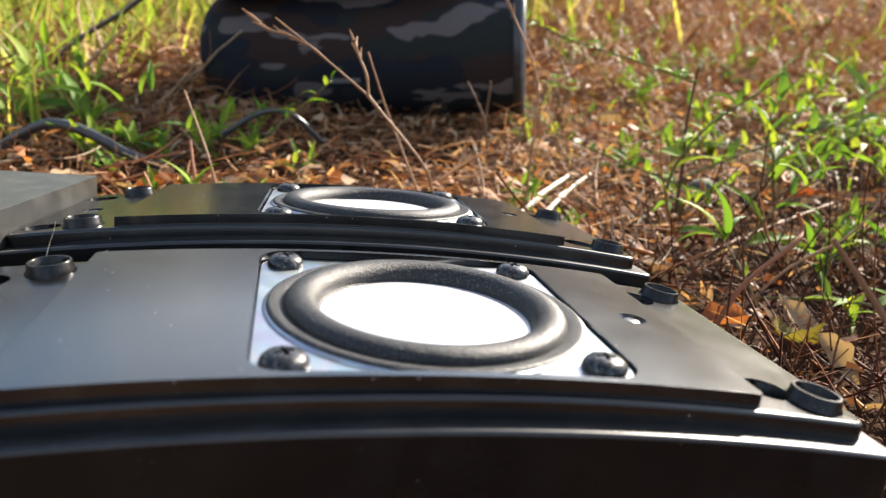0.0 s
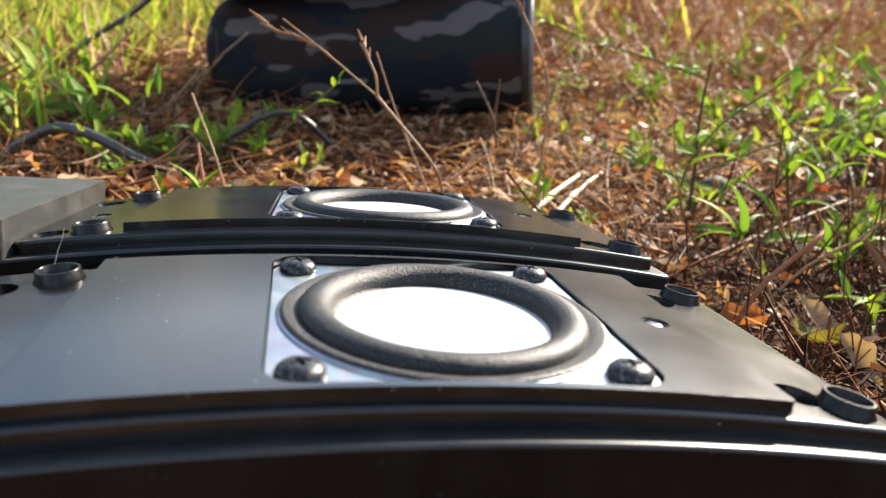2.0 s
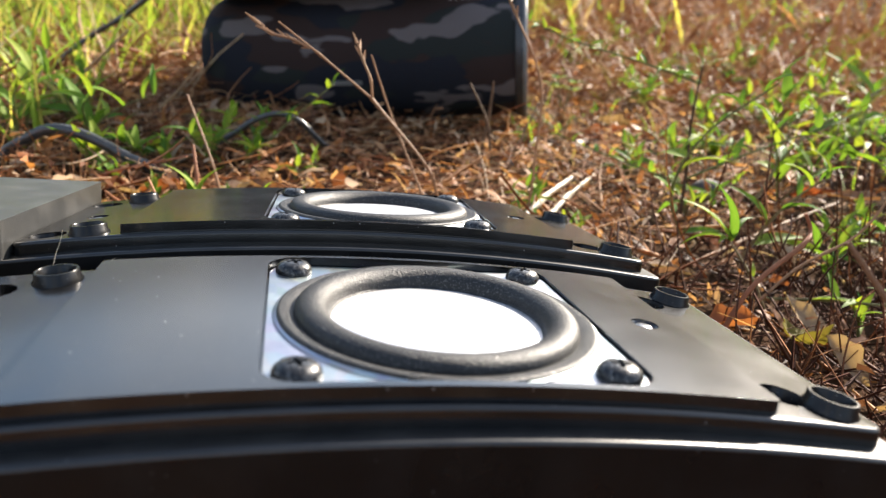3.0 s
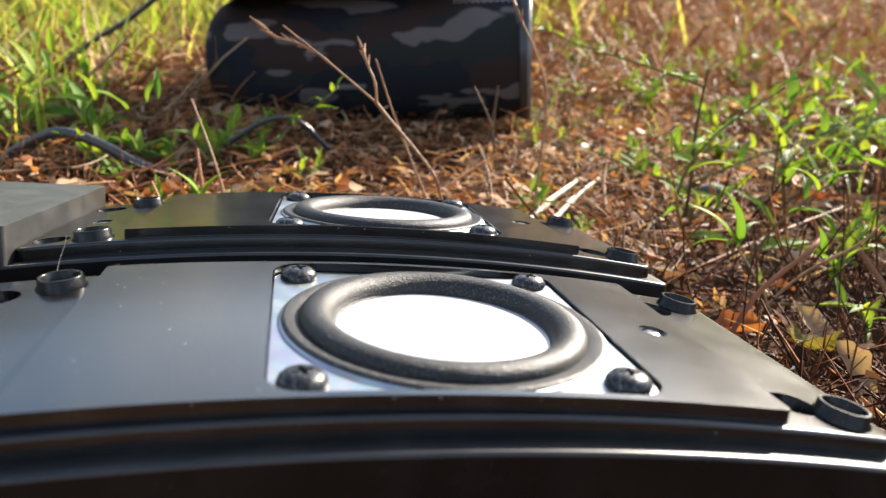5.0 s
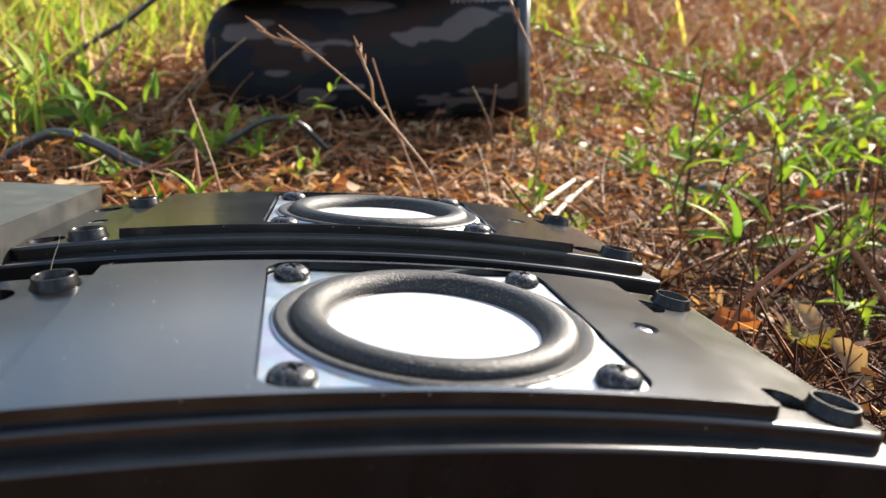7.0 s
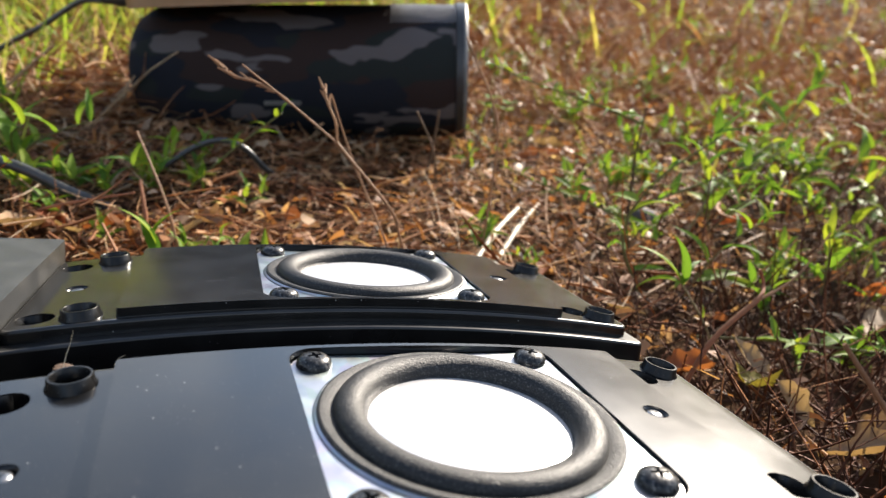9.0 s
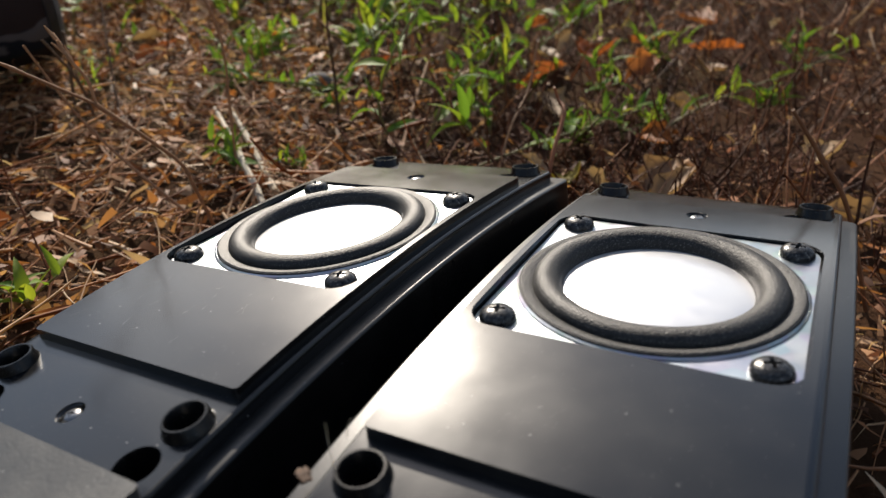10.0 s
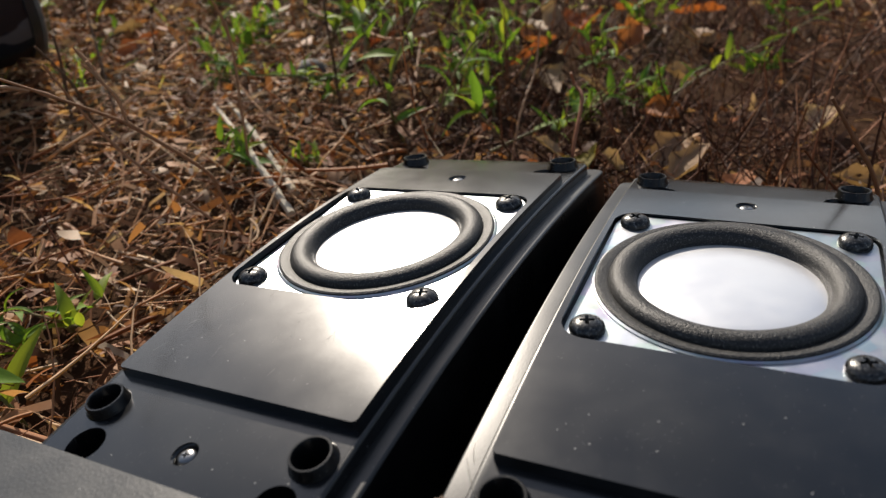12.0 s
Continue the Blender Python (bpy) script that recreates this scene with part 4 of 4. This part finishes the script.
for x, y, size, kind in (
    (0.087, 0.352, 0.022, "leaf_orange"), 
    (0.177, 0.205, 0.036, "leaf_brown"), (0.253, 0.447, 0.034, "leaf_orange"), (-0.086, 0.386, 0.026, "leaf_brown"), (-0.134, 0.371, 0.022, "leaf_orange"), (-0.111, 0.358, 0.022, "leaf_brown"),
    (0.322, 0.358, 0.050, "leaf_orange"), (0.381, 0.346, 0.055, "leaf_orange"), (0.354, 0.379, 0.045, "leaf_brown"), (0.144, 0.576, 0.040, "leaf_orange"), (0.164, 0.617, 0.040, "leaf_brown"),
    (0.251, 0.307, 0.034, "leaf_brown"), (0.444, 0.335, 0.050, "leaf_orange"), (0.473, 0.283, 0.045, "leaf_orange"), (0.403, 0.263, 0.045, "leaf_brown"), (0.564, 0.333, 0.060, "leaf_orange"),
    (0.303, 0.244, 0.030, "leaf_brown"), (0.053, 0.356, 0.018, "leaf_orange"), (0.261, 0.152, 0.035, "leaf_brown"), (0.190, 0.122, 0.030, "leaf_brown"), (0.116, 0.309, 0.024, "leaf_brown"),
    (0.646, 0.445, 0.060, "leaf_orange"), (0.339, 0.120, 0.034, "leaf_orange"), (0.065, 0.639, 0.034, "leaf_orange"), (0.243, 0.585, 0.040, "leaf_brown"), (-0.170, 0.364, 0.034, "leaf_brown"),
):
    word = {"leaf_orange": "curled orange-brown dead leaf", "leaf_brown": "crumpled pale brown dead leaf", "leaf_olive": "half-dried olive green leaf"}[kind]
    dead_leaf(x, y, size, kind, word + " lying on dry litter")

# larger leaves that lie propped on the litter beside the near loudspeaker
for x, y, size, kind, tilt, lift in (
    (0.284, 0.337, 0.036, "leaf_orange", 45, 0.012), (0.313, 0.310, 0.040, "leaf_orange", 40, 0.012), (0.417, 0.423, 0.036, "leaf_orange", 40, 0.012), (0.379, 0.373, 0.036, "leaf_brown", 30, 0.010), (0.118, 0.248, 0.026, "leaf_orange", 15, 0.009),
    (0.142, 0.236, 0.030, "leaf_olive", 22, 0.010), (0.152, 0.259, 0.024, "leaf_brown", 40, 0.010), (0.149, 0.223, 0.022, "leaf_brown", 50, 0.010), (0.156, 0.191, 0.032, "leaf_brown", 30, 0.012), (0.156, 0.168, 0.028, "leaf_orange", 35, 0.010),
    (0.222, 0.225, 0.028, "leaf_orange", 40, 0.012), (0.249, 0.276, 0.026, "leaf_brown", 40, 0.010), (0.349, 0.295, 0.038, "leaf_orange", 40, 0.012), (-0.162, 0.381, 0.022, "leaf_orange", 20, 0.005), (-0.151, 0.366, 0.022, "leaf_brown", 30, 0.006),
):
    word = {"leaf_orange": "large orange-red dead leaf", "leaf_brown": "curled light brown dead leaf", "leaf_olive": "drying olive leaf with brown edges"}[kind]
    dead_leaf(x, y, size, kind, word + " propped on dry litter", tilt, lift)
dead_leaf(-0.094, 0.365, 0.017, "leaf_brown", "small bleached curled leaf behind the loudspeaker", 50.0, 0.010)
dead_leaf(0.253, 0.408, 0.030, "leaf_brown", "pale brown dead leaf held up on a dry stalk", 8.0, 0.019)

pebble = bmesh.new()
bmesh.ops.create_icosphere(pebble, subdivisions=3, radius=0.011)
for v in pebble.verts:
    v.co *= 1 + 0.25 * noise.noise(v.co * 90)
    v.co.z *= 0.65
stone = new("stone", mesh_of(pebble, "stone", stone_dark, 60))
stone.location = (0.187, 0.452, ground_z(0.187, 0.452) + 0.004)
tagged(stone, "dark rough lump of earth among weeds", "stone")

# ---- litter and grass that nobody could count ----


def clear_of_things(x, y, slack=0.0):
    """True where no loudspeaker stands."""
    ok = np.ones(len(x), bool)
    for m, box in ((NEAR, (-0.172, 0.082, -0.043, 0.0445)), (FAR, (-0.172, 0.082, -0.043, 0.0445))):
        inv = m.inverted()
        lx = inv[0][0] * x + inv[0][1] * y + inv[0][3] + inv[0][2] * 0.02
        ly = inv[1][0] * x + inv[1][1] * y + inv[1][3] + inv[1][2] * 0.02
        ok &= ~((lx > box[0] - slack) & (lx < box[1] + slack) & (ly > box[2] - slack) & (ly < box[3] + slack))
    gap = (np.abs(x + 0.055) < 0.13) & (y > 0.10) & (y < 0.26)
    return ok & ~gap


def ground_many(x, y):
    rise = np.maximum(0, y - 0.3)
    # ends with the same added, unseen bank as ground_z
    hill = 0.0434 * rise + 0.07 * np.maximum(0, np.minimum(rise, 12.0) - 0.6) + 0.24 * np.maximum(0, np.minimum(np.hypot(x, y), 16.0) - 6.0)
    side, dip = np.clip(x, -1, 1), np.clip((y - 0.18) / 0.14, 0, 1)
    return -0.006 - 0.05 * side + hill - dip * (0.0048 - 0.0154 * side)


def strands(name, x, y, length, radius, pitch, lift, material, label, category, flat=False, bend=0.5, rows=5):
    """Many thin curved blades or straws in one mesh."""
    n = len(x)
    az = rng.uniform(0, 2 * np.pi, n)
    turn = rng.normal(0, bend, n)
    sag = rng.normal(0, bend * 0.5, n)
    t = np.linspace(0, 1, rows)
    a = az[:, None] + turn[:, None] * t
    p = pitch[:, None] + sag[:, None] * t - (0.9 * bend * t if flat else 0)
    seg = length[:, None] / (rows - 1)
    step = np.stack([np.cos(p) * np.cos(a) * seg, np.cos(p) * np.sin(a) * seg, np.sin(p) * seg], -1)
    line = np.cumsum(step, 1) - step
    line += np.stack([x, y, ground_many(x, y) + lift], -1)[:, None]
    if not flat:
        low = ground_many(line[..., 0], line[..., 1]) + 0.0005
        line[..., 2] = np.maximum(line[..., 2], low)
    d = step / np.linalg.norm(step, axis=-1, keepdims=True)
    side = np.cross(d, np.array([0, 0, 1.0]))
    side /= np.linalg.norm(side, axis=-1, keepdims=True) + 1e-9
    up = np.cross(side, d)
    taper = (1 - 0.92 * t ** 2) if flat else (1 - 0.5 * t)
    r = radius[:, None, None] * taper[None, :, None]
    if flat:
        ang = rng.uniform(0, np.pi, n)[:, None, None]
        across = np.cos(ang) * side + np.sin(ang) * up * 0.6
        ring_pts = np.stack([line - across * r, line + across * r], 2)
        c = 2
    else:
        ring_pts = np.stack([line + r * (np.cos(q) * side + np.sin(q) * up) for q in (0.5, 2.6, 4.7)], 2)
        c = 3
    verts = ring_pts.reshape(-1, 3)
    base = (np.arange(n) * rows * c)[:, None, None] + (np.arange(rows - 1) * c)[None, :, None]
    if flat:
        quad = np.stack([base, base + 1, base + 3, base + 2], -1).reshape(-1, 4)
    else:
        j = np.arange(3)[None, None, :]
        k = (j + 1) % 3
        quad = np.stack([base + j, base + k, base + 3 + k, base + 3 + j], -1).reshape(-1, 4)
    me = bpy.data.meshes.new(name)
    me.vertices.add(len(verts))
    me.vertices.foreach_set("co", verts.astype(np.float32).ravel())
    me.loops.add(quad.size)
    me.loops.foreach_set("vertex_index", quad.astype(np.int32).ravel())
    me.polygons.add(len(quad))
    me.polygons.foreach_set("loop_start", np.arange(0, quad.size, 4, dtype=np.int32))
    me.update(calc_edges=True)
    me.validate()
    me.materials.append(material)
    me.shade_smooth()
    return tagged(new(name, me), label, category, kind="stuff")


def spread(n, x0, x1, y0, y1, keep=None):
    x, y = rng.uniform(x0, x1, n), rng.uniform(y0, y1, n)
    ok = clear_of_things(x, y)
    if keep is not None:
        ok &= keep(x, y)
    return x[ok], y[ok]


def patchy(x, y):
    """Straw lies thick in some places and thin in others, above all beside the loudspeakers' ends."""
    wave = np.sin(x * 31 + 2 * np.sin(y * 17)) * np.sin(y * 37 + 1.5 * np.sin(x * 23))
    chance = 0.72 + 0.35 * wave
    chance = np.where((x > 0.10) & (y < 0.36), chance * 0.45, chance)
    chance = np.where(x > 0.22, chance * 0.45, chance)
    return rng.uniform(0, 1, len(x)) < chance


def all_round(n, near, far, y0=0.30, x0=0.10):
    """Points all round the place that thin out with distance."""
    r = near * (far / near) ** rng.uniform(0, 1, n)
    a = rng.uniform(0, 2 * np.pi, n)
    x, y = x0 + r * np.cos(a), y0 + r * np.sin(a)
    ok = clear_of_things(x, y)
    return x[ok], y[ok]


def fade(x, y, near, far, x0=0.15, y0=0.42):
    """Chance that falls softly from one to nothing between two ragged rings."""
    r = np.hypot(x - x0, y - y0) + 0.06 * np.sin(x * 13 + 2 * np.sin(y * 7)) + 0.05 * np.sin(y * 17 + x * 5)
    return np.clip((far - r) / (far - near), 0, 1)


def ragged(x, y):
    return 0.09 * np.sin(x * 7 + 1.7 * np.sin(y * 5)) + 0.06 * np.sin(y * 15 + 2 * np.sin(x * 11)) + 0.2 * np.sin(x * 1.1 + 2) * np.sin(y * 0.9)


def lawn(x, y):
    """Chance of green lawn: thick behind and to one side, with a ragged border."""
    side = np.clip((-0.08 + 0.06 * y - x + ragged(x, y) * np.clip(y, 0.2, 2)) / 0.25, 0, 1)
    back = np.clip((y - 0.36 + 0.5 * ragged(y, x)) / 0.12, 0, 1)
    return side * back


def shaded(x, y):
    """Ground darkened as if shaded: reddish grass of a shade-dark colour takes the place of straw."""
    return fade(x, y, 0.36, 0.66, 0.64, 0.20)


def chance(p):
    return rng.uniform(0, 1, len(p)) < p


def far_size(x, y):
    return 0.7 + 0.5 * np.hypot(x - 0.1, y - 0.3)


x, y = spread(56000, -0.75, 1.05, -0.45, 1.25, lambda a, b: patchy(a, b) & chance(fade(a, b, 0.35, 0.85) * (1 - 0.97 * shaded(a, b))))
n = len(x)
strands("straw_litter", x, y, rng.gamma(2.4, 0.009, n) + 0.005, rng.gamma(2.2, 0.00019, n) + 0.0001, rng.normal(0.05, 0.28, n), rng.gamma(1.5, 0.0035, n), straw_mat, "tangled reddish brown dry straw litter on soil", "straw")
x, y = all_round(42000, 0.42, 6.0)
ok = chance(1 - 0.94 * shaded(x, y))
x, y = x[ok], y[ok]
n = len(x)
strands("straw_litter", x, y, rng.gamma(3.0, 0.014, n) + 0.012, (rng.gamma(4, 0.00019, n) + 0.0003) * far_size(x, y), rng.normal(0.12, 0.35, n), rng.gamma(1.5, 0.005, n), straw_mat, "tangled dry straw litter farther off", "straw", False, 0.5, 4)
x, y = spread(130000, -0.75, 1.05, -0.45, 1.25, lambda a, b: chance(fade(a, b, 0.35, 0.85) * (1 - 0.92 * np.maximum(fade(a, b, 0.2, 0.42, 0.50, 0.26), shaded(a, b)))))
n = len(x)
strands("leaf_crumbs", x, y, rng.gamma(2.2, 0.0030, n) + 0.002, rng.gamma(2.0, 0.0005, n) + 0.0003, rng.normal(0.1, 0.45, n), rng.gamma(1.5, 0.0026, n) + 0.001, crumb_mat, "dark and pale crumbs of dead leaves", "leaf litter", True, 0.5, 3)
x, y = all_round(60000, 0.45, 7.0)
ok = chance(1 - 0.94 * shaded(x, y))
x, y = x[ok], y[ok]
n = len(x)
strands("leaf_crumbs", x, y, (rng.gamma(2.5, 0.0052, n) + 0.004) * far_size(x, y), (rng.gamma(2.5, 0.0009, n) + 0.0006) * far_size(x, y), rng.normal(0.1, 0.45, n), rng.gamma(1.5, 0.003, n) + 0.002, crumb_mat, "dark and pale crumbs of dead leaves farther off", "leaf litter", True, 0.5, 3)
x, y = spread(5200, -0.8, 1.1, -0.4, 1.3, lambda a, b: chance(fade(a, b, 0.4, 0.85) * (1 - 0.85 * shaded(a, b))))
n = len(x)
strands("leaf_scraps", x, y, rng.gamma(3, 0.0022, n) + 0.005, rng.gamma(3, 0.0006, n) + 0.0011, rng.normal(0.1, 0.35, n), rng.gamma(1.5, 0.003, n) + 0.003, scrap_mat, "torn curled scraps of pale and orange dead leaves", "leaf litter", True, 0.9, 5)
x, y = spread(2600, -0.8, 1.0, 0.0, 1.35, lambda a, b: ~((a > -0.30) & (a < 0.13) & (b < 0.68)) & ((b > 0.27) | (a > 0.3) | (a < -0.45)) & chance(fade(a, b, 0.5, 0.9) * (1 - 0.85 * shaded(a, b))))
n = len(x)
strands("dry_grass", x, y, rng.gamma(4, 0.010, n) + 0.01, rng.gamma(4, 0.00008, n) + 0.00015, rng.normal(0.9, 0.35, n), np.zeros(n), wisp_mat, "thin upright reddish dry grass wisps", "dry grass", False, 0.5)
x, y = spread(90, -0.24, -0.085, 0.31, 0.41)
n = len(x)
strands("dry_grass", x, y, rng.gamma(4, 0.005, n) + 0.008, rng.gamma(4, 0.00005, n) + 0.00012, rng.normal(0.5, 0.5, n), np.zeros(n), wisp_mat, "reddish dry wisps behind the loudspeakers", "dry grass", False, 0.6)
x, y = all_round(24000, 0.7, 7.0)
ok = chance(1 - 0.94 * shaded(x, y))
x, y = x[ok], y[ok]
n = len(x)
strands("dry_grass", x, y, rng.gamma(4, 0.014, n) + 0.02, (rng.gamma(4, 0.00012, n) + 0.0002) * far_size(x, y), rng.normal(1.0, 0.3, n), np.zeros(n), wisp_mat, "thin upright dry grass wisps farther off", "dry grass", False, 0.5, 4)
x, y = spread(24000, -2.3, 0.15, 0.25, 2.4, lambda a, b: ~((a > -0.25) & (b > 0.47) & (b < 0.70)) & ((a < -0.19) | (b > 0.62)) & ((b > 0.425) | (a < -0.36)) & chance(lawn(a, b) * fade(a, b, 0.7, 2.3, -0.4, 0.7)))
n = len(x)
strands("green_grass", x, y, rng.gamma(5, 0.012, n) + 0.015, rng.gamma(4, 0.00022, n) + 0.0004, rng.normal(1.15, 0.3, n), np.zeros(n), grass_mat, "lush green lawn grass mixed with yellow blades", "grass", True, 0.7, 6)
x, y = all_round(34000, 0.75, 8.0)
ok = chance(np.clip(0.9 * lawn(x, y) + 0.08 * np.clip(y - 0.9, 0, 1), 0, 1))
x, y = x[ok], y[ok]
n = len(x)
strands("green_grass", x, y, rng.gamma(5, 0.014, n) + 0.02, (rng.gamma(4, 0.0003, n) + 0.0005) * (0.2 + far_size(x, y)), rng.normal(1.15, 0.3, n), np.zeros(n), grass_mat, "green lawn grass farther off", "grass", True, 0.7, 5)
x, y = spread(560, 0.05, 1.1, 0.38, 1.35, lambda a, b: chance(fade(a, b, 0.35, 0.8, 0.45, 0.7)))
n = len(x)
strands("green_grass", x, y, rng.gamma(4, 0.005, n) + 0.010, rng.gamma(4, 0.00013, n) + 0.00025, rng.normal(0.8, 0.4, n), np.zeros(n), grass_mat, "sparse low green blades in dry litter", "grass", True, 0.45, 5)
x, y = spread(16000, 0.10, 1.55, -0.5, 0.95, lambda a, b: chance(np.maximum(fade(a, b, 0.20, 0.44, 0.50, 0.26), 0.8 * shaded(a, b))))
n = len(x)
strands("red_dry_grass", x, y, rng.gamma(4, 0.007, n) + 0.010, rng.gamma(4, 0.00009, n) + 0.00018, rng.normal(0.75, 0.45, n), np.zeros(n), red_mat, "dense reddish dead grass, shade put into its dark colour", "dry grass", False, 0.7)
# same red_mat, so its shade-dark colour comes along here too
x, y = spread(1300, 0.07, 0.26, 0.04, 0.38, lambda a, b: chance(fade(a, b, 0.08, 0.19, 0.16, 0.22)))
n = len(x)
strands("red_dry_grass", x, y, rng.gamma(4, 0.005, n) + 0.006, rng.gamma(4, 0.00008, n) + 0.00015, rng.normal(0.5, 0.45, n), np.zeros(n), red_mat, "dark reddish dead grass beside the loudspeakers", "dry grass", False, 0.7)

# ---- small marks and bits on the loudspeakers ----
for k, (x, y, w, h, a) in enumerate(((-0.1165, -0.004, 0.0042, 0.0011, 12), (-0.1205, -0.0075, 0.0055, 0.0013, -8), (-0.1240, -0.003, 0.0060, 0.0012, 6), (-0.1285, -0.0085, 0.0050, 0.0010, 20))):
    flake = bmesh.new()
    rim = [(w * (0.8 + 0.5 * noise.noise(Vector((i * 1.7, k, 0)))) * math.cos(i * math.pi / 7), h * (1 + 0.9 * noise.noise(Vector((i * 2.3, k, 5)))) * math.sin(i * math.pi / 7)) for i in range(14)]
    low = [flake.verts.new((px, py, 0)) for px, py in rim]
    high = [flake.verts.new((px * 0.96, py * 0.9, 0.00012)) for px, py in rim]
    flake.faces.new(high)
    for i in range(14):
        flake.faces.new((low[i], low[(i + 1) % 14], high[(i + 1) % 14], high[i]))
    part("paint_scuff", flake, scuff_white, far_speaker, "" if k else "whitish scraped paint mark", at=pose(x, y, -0.00149, 0, 0, a))

crumb = bmesh.new()
bmesh.ops.create_icosphere(crumb, subdivisions=3, radius=0.0012)
for v in crumb.verts:
    v.co *= 1 + 0.75 * noise.noise(v.co * 1300)
    v.co.x *= 1.9
    v.co.z *= 0.6
bit = new("bark_crumb", mesh_of(crumb, "bark_crumb", simple("bark_brown", (0.03, 0.016, 0.009), (0.075, 0.04, 0.02), 0.85, 0.0, 900), 70))
bit.matrix_basis = NEAR @ pose(-0.0800, 0.0402, -0.0066, 20, 10, 40)
tagged(bit, "small brown crumb of bark caught on the loudspeaker's rim", "bark")


def lint(m, pts, label):
    ob = new("lint_fibre", mesh_of(tube(smooth_line(pts, 6), 0.00008, 0.00004, 5), "lint_fibre", stalk_pale, 60))
    ob.matrix_basis = m
    tagged(ob, label, "lint")


lint(NEAR, [(-0.0795, 0.0335, -0.0040), (-0.0790, 0.0345, -0.0010), (-0.0782, 0.0352, 0.0018), (-0.0778, 0.0356, 0.0042)], "fine pale fibre standing on the peg's rim")
lint(NEAR, [(-0.0700, 0.0380, -0.0052), (-0.0690, 0.0384, -0.0036), (-0.0676, 0.0386, -0.0028)], "tiny pale fibre on the loudspeaker's rim")

# scratches rubbed into the far front panel
scratch_rng = np.random.default_rng(5)
scratches = bmesh.new()
for _ in range(22):
    x0, y0 = scratch_rng.uniform(-0.064, -0.036), scratch_rng.uniform(-0.030, 0.030)
    ln, a = scratch_rng.uniform(0.001, 0.007), scratch_rng.normal(0.2, 0.5)
    dx, dy, w = ln * math.cos(a), ln * math.sin(a), 0.00004
    px, py = -math.sin(a) * w, math.cos(a) * w
    quad = [(x0 - px, y0 - py), (x0 + dx, y0 + dy), (x0 + px, y0 + py)]
    scratches.faces.new([scratches.verts.new((qx, qy, PANEL_TOP + bow(qx) + 0.00004)) for qx, qy in quad])
part("scratches", scratches, simple("scratch_grey", (0.06, 0.06, 0.06), (0.12, 0.12, 0.115), 0.6), far_speaker, "fine pale scratches in the panel")
